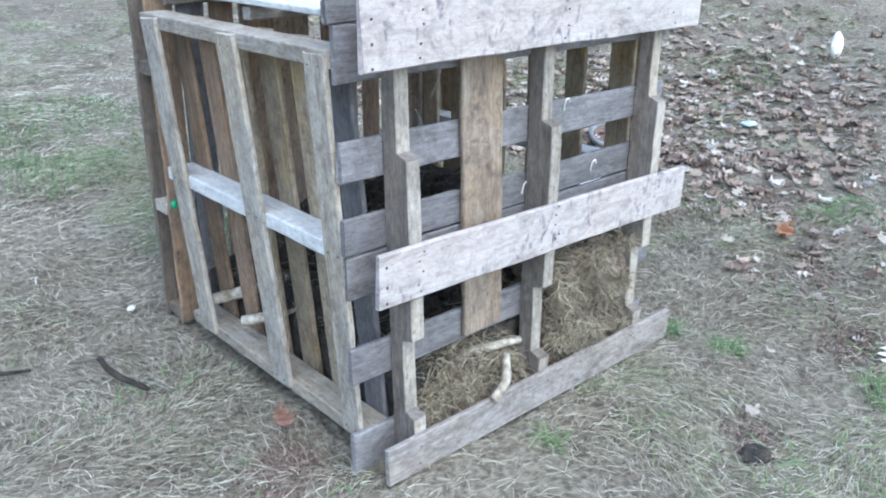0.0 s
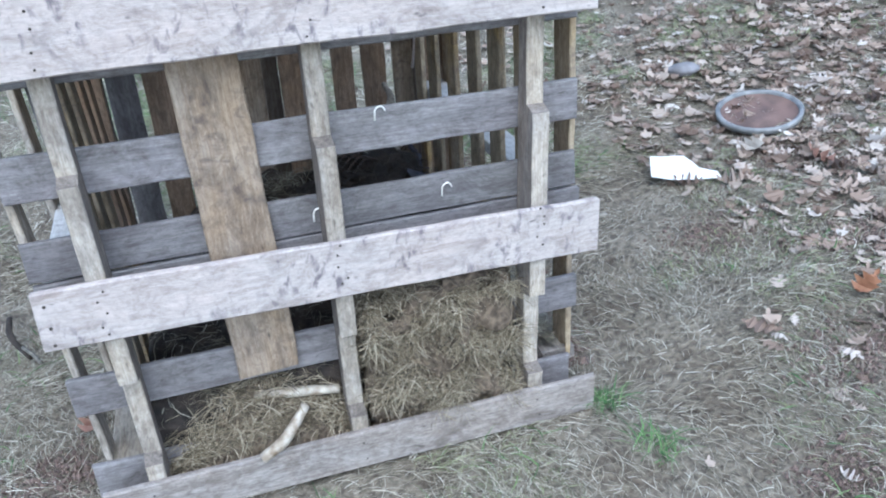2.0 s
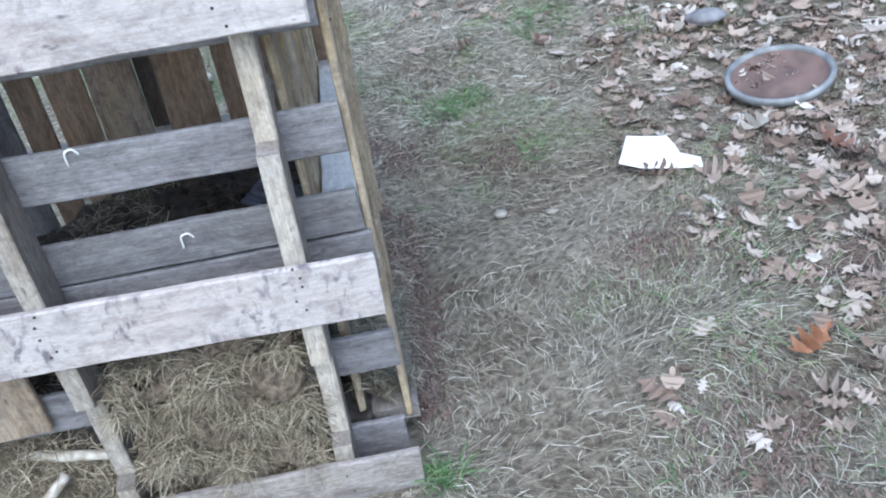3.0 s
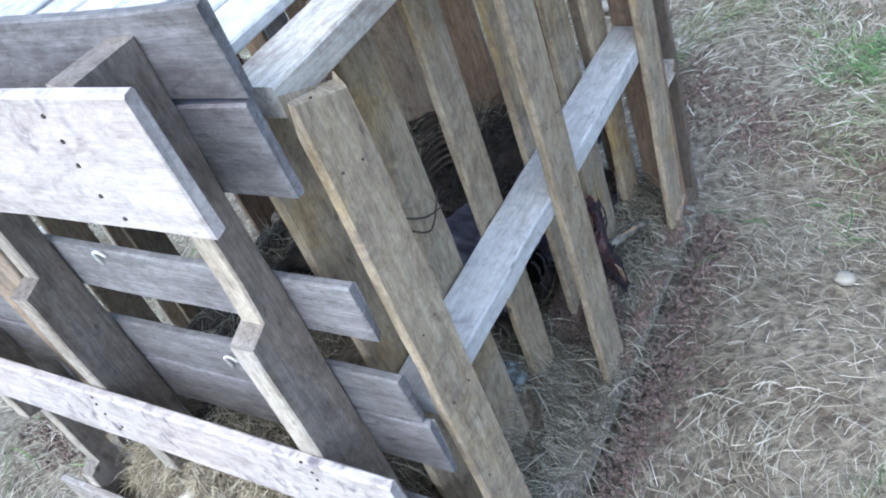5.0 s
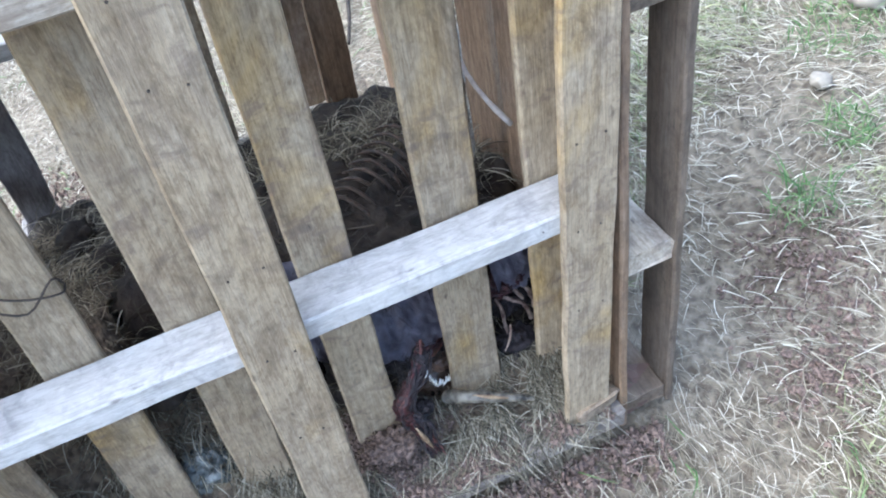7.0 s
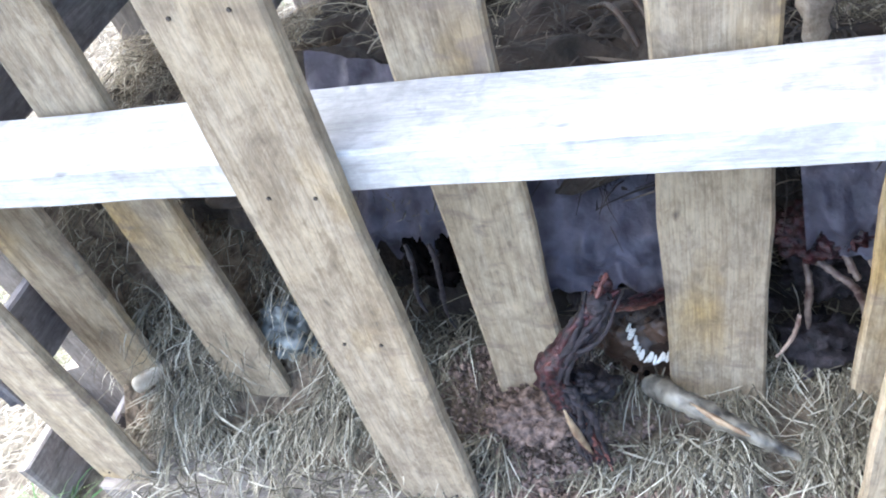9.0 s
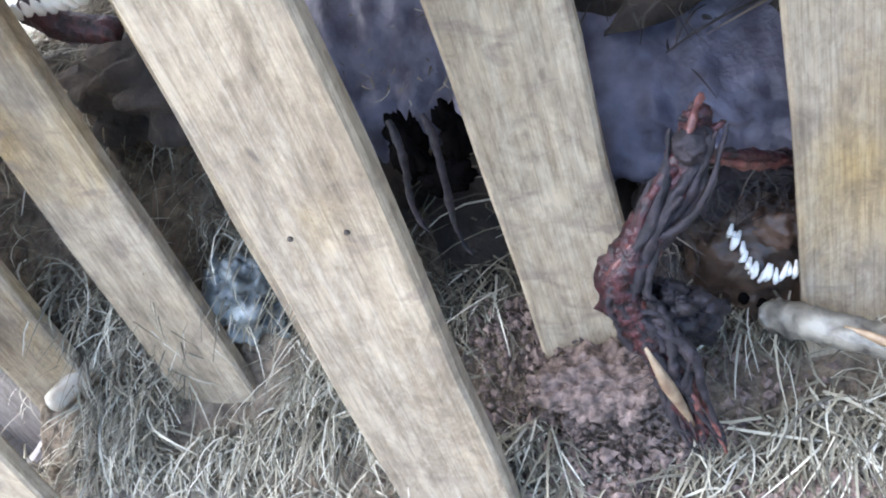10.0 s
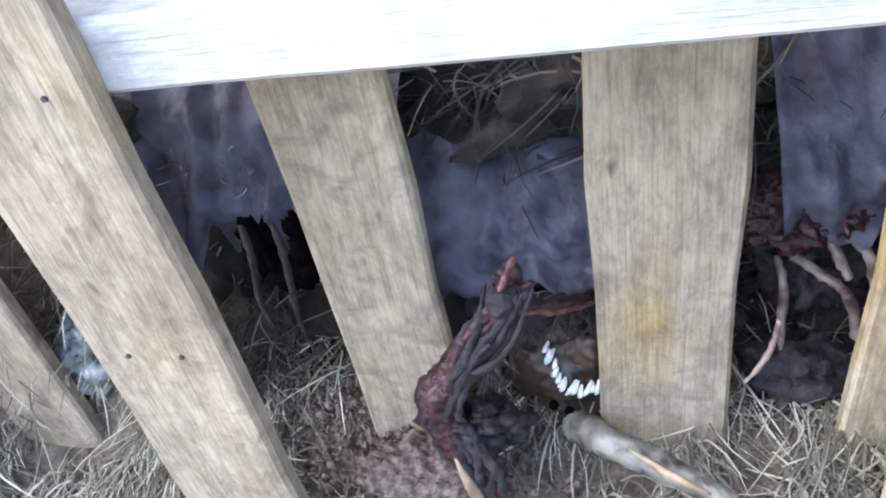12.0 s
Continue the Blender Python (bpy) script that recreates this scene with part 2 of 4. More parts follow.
def plank(parent, name, a, b, width, thick, wide, material, label="", ragged=0.004, notches=(), wob=0.002):
    """A board from a to b; wide is the way in which its width lies."""
    a, b = Vector(a), Vector(b)
    x = (b - a).normalized()
    z = x.cross(Vector(wide)).normalized()
    y = z.cross(x)
    m = Matrix((x, y, z)).transposed().to_4x4()
    m.translation = (a + b) / 2
    seed = rng.randrange(10 ** 6)
    ob = part(name, board_mesh((b - a).length, width, thick, wob, ragged, notches, seed), material, parent, label, m)
    BOARDS.setdefault(parent.name, []).append((ob, m.inverted(), Vector(((b - a).length / 2, width / 2, thick / 2))))
    return ob


def nail(parent, at, way, r=0.0045):
    bm = bmesh.new()
    bmesh.ops.create_cone(bm, cap_ends=True, segments=8, radius1=r * 0.62, radius2=r * 0.5, depth=0.002)
    m = Vector(way).to_track_quat("Z", "Y").to_matrix().to_4x4()
    m.translation = at
    def outside(entry):
        p = entry[1] @ Vector(at)
        return max(abs(p[i]) - entry[2][i] for i in range(3))
    return part("nail", bm, IRON, min(BOARDS[parent.name], key=outside)[0], "", m)


# ---- ground ----
def rise(x, y):
    """The lie of the land: level under the bin, rising beyond it."""
    return 0.14 * max(0.0, x - 1.3) + 0.2 * min(1.0, max(0.0, y - 1.2)) + 0.08 * max(0.0, y - 2.2) + 0.012 * math.sin(2.3 * x + 1.1 * y) * math.sin(1.7 * y - 0.6 * x) - 0.006


bm = bmesh.new()
NX = 110
def stretch(u):
    return 3.2 * u + 90 * max(0.0, abs(u) - 0.55) ** 3 * (1 if u > 0 else -1)
grid = [[None] * (NX + 1) for _ in range(NX + 1)]
for i in range(NX + 1):
    for j in range(NX + 1):
        x, y = 0.8 + stretch(2 * i / NX - 1), 0.6 + stretch(2 * j / NX - 1)
        grid[i][j] = bm.verts.new((x, y, rise(min(x, 9), min(y, 9)) + 0.03 * noise.noise((x * 3, y * 3, 0))))
for i in range(NX):
    for j in range(NX):
        bm.faces.new((grid[i][j], grid[i + 1][j], grid[i + 1][j + 1], grid[i][j + 1]))
for f in bm.faces:
    f.smooth = True
ground = tagged(part("ground", bm, GROUND), "dormant lawn of matted dry grass over bare soil", "ground", kind="structure")

# ---- front pallet ----
front = thing("pallet", (0.6, 0.06, 0), "upright grey weathered wooden pallet forming the bin's boarded side", "pallet", "pallets of the bin")
UP, X, Y = (0, 0, 1), (1, 0, 0), (0, 1, 0)
NOTCH = ((-0.61 + 0.15, -0.61 + 0.38, 0.036), (0.61 - 0.38, 0.61 - 0.15, 0.036))
for xb, xt in ((0.115, 0.085), (0.59, 0.59), (1.05, 1.075)):
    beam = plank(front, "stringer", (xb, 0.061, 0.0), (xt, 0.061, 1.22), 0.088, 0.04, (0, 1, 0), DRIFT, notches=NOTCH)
    beam.data.materials.append(ASH)  # bleached narrow edges; lit edges and shaded sides are also painted in
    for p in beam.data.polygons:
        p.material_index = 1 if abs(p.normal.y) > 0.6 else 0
plank(front, "board", (-0.005, 0.008, 0.058), (1.21, 0.008, 0.058), 0.11, 0.017, UP, KICK, "scuffed grey kickboard")
plank(front, "board", (-0.025, 0.008, 0.575), (1.205, 0.008, 0.55), 0.135, 0.017, UP, PALE, "pale pinkish board with dark stains")
plank(front, "board", (-0.055, 0.008, 1.138), (1.187, 0.008, 1.139), 0.17, 0.017, UP, PALE, "wide pale board across the top")
plank(front, "board", (0.404, 0.095, 0.287), (0.376, 0.095, 1.16), 0.142, 0.016, X, WARM, "wide warm-toned plank with dark knots")
for z0, z1, zr in ((1.015, 1.137, 0), (1.142, 1.245, 0), (0.79, 0.885, -0.01), (0.612, 0.7, 0.0), (0.495, 0.605, 0), (0.262, 0.36, 0), (-0.01, 0.114, 0)):
    plank(front, "board", ((-0.065 if z0 > 1 else -0.045) + 0.02 * rng.random(), 0.115, (z0 + z1) / 2), (1.19 + 0.015 * rng.random(), 0.115, (z0 + z1) / 2 + zr), z1 - z0, 0.016, UP, GREY)

# ---- right pallet ----
right = thing("pallet", (1.15, 0.65, 0), "upright tan weathered wooden pallet with spaced vertical slats", "pallet", "pallets of the bin")
for z, x, w, mat in ((0.09, 1.17, 0.112, KICK), (0.592, 1.154, 0.084, RAIL), (1.11, 1.152, 0.083, TOPRAIL)):
    plank(right, "stringer", (x, 0.15, z), (x, 1.145, z), w, 0.038, X, mat)
for yb, yt, w, zb, zt in ((0.185, 0.19, 0.09, 0.1, 1.09), (0.62, 0.638, 0.09, 0.115, 1.12), (1.08, 1.115, 0.085, 0.11, 1.12)):
    plank(right, "slat", (1.203, yb, zb), (1.203, yt, zt), w, 0.016, Y, TAN, ragged=0.03 if yb < 0.3 else 0.008)
for y0, y1, d in ((0.15, 0.24, 0), (0.33, 0.41, 0.01), (0.485, 0.565, 0.025), (0.683, 0.765, 0.017), (0.87, 0.96, 0.025), (1.04, 1.12, 0.02)):
    plank(right, "slat", (1.1, (y0 + y1) / 2, 0.1), (1.1, (y0 + y1) / 2 + d, 1.12), y1 - y0, 0.016, Y, TAN)

# ---- left pallet ----
left = thing("pallet", (0.03, 0.55, 0), "upright greyish wooden pallet leaning slightly outwards", "pallet", "pallets of the bin")
for z, x, mat in ((0.085, 0.05, ASH), (0.595, 0.02, RAIL), (1.065, -0.01, ASH)):
    plank(left, "stringer", (x, 0.127, z), (x, 1.07, z), 0.085, 0.04, X, mat)
for yb, yt, w in ((0.163, 0.168, 0.075), (0.505, 0.56, 0.09), (0.95, 1.0, 0.09)):
    plank(left, "slat", (0.005, yb, 0.08), (-0.057, yt, 1.075), w, 0.016, Y, ASH)
for y in (0.19, 0.35, 0.5, 0.66, 0.83, 0.99):
    plank(left, "slat", (0.105, y, 0.08), (0.045, y + 0.04, 1.08), 0.085, 0.016, Y, GREY if y < 0.3 else (TAN if y < 0.8 else BROWN))

# ---- back pallet ----
back = thing("pallet", (0.6, 1.21, 0), "upright brown wooden pallet with narrow gaps between slats", "pallet", "pallets of the bin")
for z in (0.06, 0.44, 0.9):
    plank(back, "stringer", (0.0, 1.211, z), (1.19, 1.211, z), 0.088, 0.038, Y, ASH if z == 0.44 else DARKOAK)
for x0, x1, mat in ((0.0, 0.09, BROWN), (0.1, 0.19, GREY), (0.21, 0.293, BROWN), (0.317, 0.43, BROWN), (0.436, 0.581, WARM), (0.635, 0.781, BROWN), (0.812, 0.883, BROWN), (0.913, 0.994, BROWN), (1.021, 1.09, WARM), (1.11, 1.205, BROWN)):
    plank(back, "slat", ((x0 + x1) / 2, 1.158, 0.03), ((x0 + x1) / 2, 1.158, 1.16 + 0.03 * rng.random()), x1 - x0, 0.016, X, mat)
for x in (0.04, 0.6, 1.15):
    plank(back, "slat", (x, 1.264, 0.03), (x, 1.264, 1.18), 0.09, 0.016, X, DARKOAK)

# ---- lid ----
lid = thing("pallet", (0.6, 0.6, 1.13), "bleached wooden pallet lying flat as the bin's lid", "pallet", "pallets of the bin")
for i in range(10):
    x, z = 1.055 - i * 0.108, 1.139 + 0.008 * rng.random()
    plank(lid, "board", (x, 0.135 + 0.02 * rng.random(), z), (x - 0.01, 1.22, z), 0.092, 0.017, X, RAIL)
plank(lid, "crosspiece", (0.1, 0.2, 1.17), (0.99, 0.19, 1.168), 0.09, 0.024, Y, RAIL)
plank(lid, "crosspiece", (0.12, 0.75, 1.166), (0.95, 0.77, 1.166), 0.09, 0.02, Y, RAIL)
for y in (0.17, 0.65, 1.15):
    plank(lid, "stringer", (0.06, y, 1.11), (1.09, y, 1.11), 0.04, 0.034, Y, TOPRAIL)

# ---- nails ----
for x in (0.1, 0.59, 1.06):
    for z in (0.525, 0.545, 0.575, 0.6, 0.625):
        nail(front, (x + rng.uniform(-0.012, 0.012), -0.001, z + rng.uniform(-0.006, 0.006)), (0, -1, 0), 0.005)
    for z in (1.07, 1.1, 1.14, 1.17, 1.2):
        nail(front, (x + rng.uniform(-0.012, 0.012), -0.001, z), (0, -1, 0), 0.0048)
    for z in (0.03, 0.08):
        nail(front, (x + rng.uniform(-0.012, 0.012), -0.001, z), (0, -1, 0), 0.0045)
for z in (1.06, 1.11, 1.16, 1.2):
    nail(front, (-0.03, -0.001, z), (0, -1, 0), 0.0055)
for z in (0.52, 0.56, 0.61):
    nail(front, (-0.005 + 0.01 * rng.random(), -0.001, z), (0, -1, 0), 0.007)
for yb, yt in ((0.185, 0.19), (0.62, 0.638), (1.08, 1.115)):
    for z in (0.13, 0.41, 0.585, 0.735, 1.0, 1.1):
        for d in (-0.02, 0.018):
            y = yb + (yt - yb) * (z - 0.1) + d + rng.uniform(-0.004, 0.004)
            nail(right, (1.2115, y, z + rng.uniform(-0.006, 0.006)), (1, 0, 0), 0.0031)
for y in (0.42, 0.84, 0.998, 1.03):
    nail(right, (1.1945, y, 0.592), (1, 0, 0), 0.003)
for yb, yt in ((0.163, 0.168), (0.505, 0.56), (0.95, 1.0)):
    for z in (0.1, 0.6, 1.05):
        for d in (-0.02, 0.02):
            k = (z - 0.08) / 0.995
            nail(left, (-0.004 - 0.062 * k, yb + (yt - yb) * k + d, z), (-1, 0, 0), 0.004)

# ================= contents of the bin =================
def tube(points, radii, seg=8, rough=0.0, seed=1, smooth=True, cuts=4):
    """A tapered, knobbly tube along points."""
    r = random.Random(seed)
    pts = [Vector(p) for p in points]
    fine, rad = [], []
    for i in range(len(pts) - 1):
        p0, p1, p2, p3 = pts[max(i - 1, 0)], pts[i], pts[i + 1], pts[min(i + 2, len(pts) - 1)]
        for k in range(cuts):
            t = k / cuts
            fine.append(0.5 * (2 * p1 + (p2 - p0) * t + (2 * p0 - 5 * p1 + 4 * p2 - p3) * t * t + (3 * p1 - p0 - 3 * p2 + p3) * t ** 3))
            rad.append(radii[i] * (1 - t) + radii[i + 1] * t)
    fine.append(pts[-1])
    rad.append(radii[-1])
    bm = bmesh.new()
    rings = []
    for i, (p, q) in enumerate(zip(fine, rad)):
        d = (fine[min(i + 1, len(fine) - 1)] - fine[max(i - 1, 0)]).normalized()
        a = d.orthogonal().normalized() if i == 0 else (prev - d * prev.dot(d)).normalized()
        prev = a
        b = d.cross(a)
        rings.append([bm.verts.new(p + (a * math.cos(6.2832 * k / seg) + b * math.sin(6.2832 * k / seg)) * q * (1 + r.uniform(-rough, rough))) for k in range(seg)])
    for u, v in zip(rings, rings[1:]):
        for k in range(seg):
            bm.faces.new((u[k], v[k], v[(k + 1) % seg], u[(k + 1) % seg]))
    bm.faces.new(rings[0][::-1])
    bm.faces.new(rings[-1])
    bmesh.ops.recalc_face_normals(bm, faces=bm.faces)
    for f in bm.faces:
        f.smooth = smooth
    return bm


def roughen(bm, amp, freq, seed=0):
    """Push the surface in and out by noise, at two scales."""
    bm.normal_update()
    for v in bm.verts:
        p = v.co * freq + Vector((seed, 0, seed * 3))
        v.co += v.normal * amp * (noise.noise(p) + 0.6 * noise.noise(p * 2.7))
    return bm


def lump(center, size, amount=0.25, freq=3.0, sub=4, seed=0, smooth=True):
    bm = bmesh.new()
    bmesh.ops.create_icosphere(bm, subdivisions=sub, radius=1)
    for v in bm.verts:
        n = v.co.normalized()
        k = 1 + amount * noise.noise(n * freq + Vector((seed, seed * 2.1, 0))) + amount * 0.5 * noise.noise(n * freq * 3 + Vector((0, seed, 7)))
        v.co = Vector((n.x * size[0], n.y * size[1], n.z * size[2])) * k + Vector(center)
    for f in bm.faces:
        f.smooth = smooth
    return bm


def strands(name, base, heading, length, width, lift, bend, material, label, category, sag=0.0):
    """Thin curved blades: rows of base points, headings (radians), lengths, widths, lift angles and sideways bends, in one mesh."""
    n = len(base)
    S = 4
    t = np.linspace(0, 1, S + 1)
    ang = heading[:, None] + bend[:, None] * t[None, :]
    step = length[:, None] / S
    ca, sa = np.cos(ang), np.sin(ang)
    lf = lift[:, None] * (1 - 1.25 * t[None, :]) - sag * t[None, :]
    px = base[:, 0:1] + np.concatenate([np.zeros((n, 1)), np.cumsum(ca[:, :-1] * np.cos(lf[:, :-1]) * step, 1)], 1)
    py = base[:, 1:2] + np.concatenate([np.zeros((n, 1)), np.cumsum(sa[:, :-1] * np.cos(lf[:, :-1]) * step, 1)], 1)
    pz = base[:, 2:3] + np.concatenate([np.zeros((n, 1)), np.cumsum(np.sin(lf[:, :-1]) * step, 1)], 1)
    w = width[:, None] * 0.5 * (1 - 0.75 * t[None, :] ** 2)
    tw = np.random.uniform(-0.7, 0.7, (n, 1))
    ox, oy, oz = -sa * w * np.cos(tw), ca * w * np.cos(tw), w * np.sin(tw)
    A = np.stack([px + ox, py + oy, pz + oz], -1)
    B = np.stack([px - ox, py - oy, pz - oz], -1)
    verts = np.stack([A, B], 2).reshape(-1, 3)
    idx = (np.arange(n)[:, None] * (S + 1) + np.arange(S)[None, :]).reshape(-1) * 2
    faces = np.stack([idx, idx + 1, idx + 3, idx + 2], -1)
    me = bpy.data.meshes.new(name)
    me.vertices.add(len(verts))
    me.vertices.foreach_set("co", verts.ravel().astype(np.float32))
    me.loops.add(faces.size)
    me.loops.foreach_set("vertex_index", faces.ravel().astype(np.int32))
    me.polygons.add(len(faces))
    me.polygons.foreach_set("loop_start", np.arange(0, faces.size, 4, dtype=np.int32))
    me.update(calc_edges=True)
    me.materials.append(material)
    return tagged(new(name, me), label, category, kind="stuff")


U = np.random.uniform
STRAW = blades_mat("dry_straw", [(0.0, (0.1, 0.082, 0.058)), (0.3, (0.2, 0.175, 0.128)), (0.65, (0.32, 0.288, 0.218)), (0.92, (0.46, 0.425, 0.345)), (1.0, (0.64, 0.6, 0.5))])
HAY = blades_mat("hay_stalks", [(0.0, (0.07, 0.055, 0.035)), (0.35, (0.19, 0.155, 0.1)), (0.7, (0.31, 0.26, 0.175)), (1.0, (0.5, 0.44, 0.33))])
OLDHAY = blades_mat("damp_hay_stalks", [(0.0, (0.05, 0.042, 0.03)), (0.4, (0.13, 0.114, 0.08)), (0.75, (0.24, 0.215, 0.155)), (1.0, (0.48, 0.45, 0.37))])
GREEN = blades_mat("green_blades", [(0.0, (0.04, 0.09, 0.025)), (0.5, (0.08, 0.17, 0.05)), (1.0, (0.2, 0.27, 0.11))])
LEAF = blades_mat("oak_leaf_litter", [(0.0, (0.12, 0.08, 0.06)), (0.33, (0.24, 0.175, 0.138)), (0.65, (0.35, 0.28, 0.23)), (0.9, (0.42, 0.36, 0.315)), (1.0, (0.52, 0.48, 0.44))])
FILM = plain("dark_plastic_film", (0.075, 0.073, 0.105), (0.21, 0.205, 0.27), 34, 0.42, 1.0, detail=9, dist=0.008)
STAINED = plain("dried_dark_red", (0.006, 0.004, 0.007), (0.06, 0.014, 0.017), 150, 0.38, 1.0, dist=0.004)
BLACKENED = plain("blackened_fibre", (0.005, 0.004, 0.006), (0.03, 0.022, 0.027), 120, 0.78, 1.0, dist=0.004)
ROSY = plain("rosy_dried", (0.03, 0.009, 0.011), (0.2, 0.075, 0.062), 110, 0.35, 0.8)
BUFF = plain("buff_peeled", (0.16, 0.1, 0.06), (0.36, 0.27, 0.17), 60, 0.55, 0.6)
CHALK = plain("chalk_white", (0.62, 0.6, 0.55), (0.8, 0.79, 0.76), 60, 0.5, 0.2)
LEATHER = plain("leathery_brown", (0.014, 0.01, 0.008), (0.075, 0.045, 0.03), 60, 0.42, 1.0)
CRUMB = plain("crumbly_brown_soil", (0.07, 0.05, 0.042), (0.23, 0.165, 0.138), 160, 0.95, 1.0)
# matt near-black that paints the shade inside small hollows
PITCH = plain("hollow_shade", (0.003, 0.003, 0.003), (0.006, 0.005, 0.005), 50, 1.0)
PITCH.node_tree.nodes["Principled BSDF"].inputs["Specular IOR Level"].default_value = 0.0
GREYSTICK = plain("wet_grey_stick", (0.025, 0.022, 0.02), (0.24, 0.22, 0.18), 60, 0.4, 1.0)
PALESTICK = plain("pale_peeled_stick", (0.2, 0.15, 0.1), (0.52, 0.48, 0.41), 34, 0.6, 0.7)
CORD = plain("faded_cord", (0.42, 0.36, 0.33), (0.58, 0.52, 0.48), 80, 0.6)
TERRACOTTA = plain("terracotta", (0.09, 0.06, 0.052), (0.17, 0.108, 0.09), 12, 0.7, 0.3)
GLAZE = plain("grey_glaze", (0.12, 0.125, 0.13), (0.27, 0.27, 0.27), 14, 0.35, 0.2)
PAPER = plain("white_paper", (0.74, 0.74, 0.73), (0.82, 0.82, 0.81), 9, 0.8, 0.2)
STONE = plain("pale_stone", (0.2, 0.18, 0.15), (0.36, 0.33, 0.28), 20, 0.85, 0.6)
GREYSTONE = plain("grey_stone", (0.13, 0.125, 0.13), (0.24, 0.23, 0.24), 14, 0.85, 0.6)


def heap_z(x, y):
    """The surface of the bin's filling."""
    e = min(1.0, max(0.0, (1.12 - x) / 0.3))
    l = min(1.0, max(0.0, (x - 0.12) / 0.45))
    f = min(1.0, max(0.0, (y - 0.12) / 0.25))
    b = 0.12 + 0.25 * e * (0.35 + 0.65 * l) * (0.45 + 0.55 * f)
    return b + 0.05 * noise.noise((x * 7, y * 7, 1)) + 0.025 * noise.noise((x * 19, y * 19, 5))


bm = bmesh.new()
HN = 70
hv = [[bm.verts.new((0.115 + 1.005 * i / HN, 0.125 + 1.02 * j / HN, heap_z(0.115 + 1.005 * i / HN, 0.125 + 1.02 * j / HN))) for j in range(HN + 1)] for i in range(HN + 1)]
for i in range(HN):
    for j in range(HN):
        bm.faces.new((hv[i][j], hv[i + 1][j], hv[i + 1][j + 1], hv[i][j + 1])).smooth = True
rim = [hv[i][0] for i in range(HN + 1)] + [hv[HN][j] for j in range(1, HN + 1)] + [hv[i][HN] for i in range(HN - 1, -1, -1)] + [hv[0][j] for j in range(HN - 1, 0, -1)]
low = [bm.verts.new((v.co.x, v.co.y, -0.02)) for v in rim]
for i in range(len(rim)):
    k = (i + 1) % len(rim)
    bm.faces.new((rim[i], low[i], low[k], rim[k]))
bmesh.ops.recalc_face_normals(bm, faces=bm.faces)
tagged(part("compost_heap", bm, SOIL), "dark crumbling compost heap filling the bin", "compost", kind="stuff")

# loose clods over the heap
for k in range(26):
    x, y = U(0.25, 1.0), U(0.2, 1.08)
    s = U(0.025, 0.07)
    bm = lump((0, 0, 0), (s, s * U(0.7, 1.2), s * 0.6), 0.5, 2.5, 3, k)
    tagged(part("compost_clod", bm, SOIL, None, "", Matrix.Translation((x, y, heap_z(x, y) + s * 0.25))), "dark matted clod of rotting compost on the heap", "clod", "clods on the heap")

# ---- hay bale behind the boarded side ----
bm = bmesh.new()
bmesh.ops.create_cube(bm, size=1)
bmesh.ops.subdivide_edges(bm, edges=bm.edges, cuts=14, use_grid_fill=True)
for v in bm.verts:
    c = v.co.copy()
    r = 1 - 0.1 * max(0, c.length - 0.62)
    v.co = Vector((c.x * 0.38 * r, c.y * 0.32 * r, c.z * 0.42 * r)) + 0.05 * Vector((noise.noise(c * 6), noise.noise(c * 6 + Vector((3, 0, 0))), noise.noise(c * 6 + Vector((0, 5, 0)))))
    if c.z > 0.3:
        v.co.z -= 0.1 * (c.x - 0.2) ** 2
for f in bm.faces:
    f.smooth = True
BALE = Vector((0.82, 0.215, 0.215))
tagged(part("hay_bale", bm, HAYBODY, None, "", Matrix.Translation(BALE)), "broken golden-brown hay bale behind the boards", "hay bale")
n = 15000
base = np.empty((n, 3))
base[:, 0] = U(BALE.x - 0.19, BALE.x + 0.2, n)
face = np.random.rand(n)
base[:, 2] = np.where(face < 0.75, U(0.06, 0.42, n), U(0.4, 0.43, n))
base[:, 1] = np.where(face < 0.75, [0.065 + 0.1 * noise.noise((a * 9, c * 13, 4)) + 0.03 * noise.noise((a * 30, c * 30, 4)) for a, c in zip(base[:, 0], base[:, 2])], U(0.05, 0.36, n))
strands("bale_stalks", base, np.random.normal(0, 0.9, n) + np.where(np.random.rand(n) < 0.5, 0, math.pi), U(0.025, 0.075, n), U(0.001, 0.0022, n), U(-1.0, 0.5, n), U(-0.9, 0.9, n), HAY, "loose golden stalks bristling from the hay bale", "hay", 0.4)

# ---- loose hay heaped at the foot of the boarded side ----
n = 9000
base = np.empty((n, 3))
base[:, 0] = U(0.15, 0.6, n)
base[:, 1] = U(0.06, 0.3, n)
hump = 0.27 * np.exp(-((base[:, 0] - 0.4) / 0.28) ** 2) * np.clip(0.35 + (base[:, 1] - 0.03) / 0.16, 0, 1)
base[:, 2] = hump * U(0.6, 1.0, n) + U(0, 0.02, n)
strands("loose_hay", base, np.random.normal(0, 0.95, n) + np.where(np.random.rand(n) < 0.5, 0, math.pi), U(0.03, 0.08, n), U(0.001, 0.0024, n), U(-0.5, 0.6, n), U(-0.9, 0.9, n), HAY, "loose brown hay spilling under the boards", "hay", 0.5)
bm = bmesh.new()
gv = [[None] * 25 for _ in range(25)]
for i in range(25):
    for j in range(25):
        x, y = 0.1 + 0.58 * i / 24, 0.03 + 0.3 * j / 24
        z = 0.24 * math.exp(-((x - 0.4) / 0.28) ** 2) * min(1, 0.3 + (y - 0.03) / 0.16) + 0.02 * noise.noise((x * 20, y * 20, 3))
        gv[i][j] = bm.verts.new((x, y, max(z - 0.01, 0.0)))
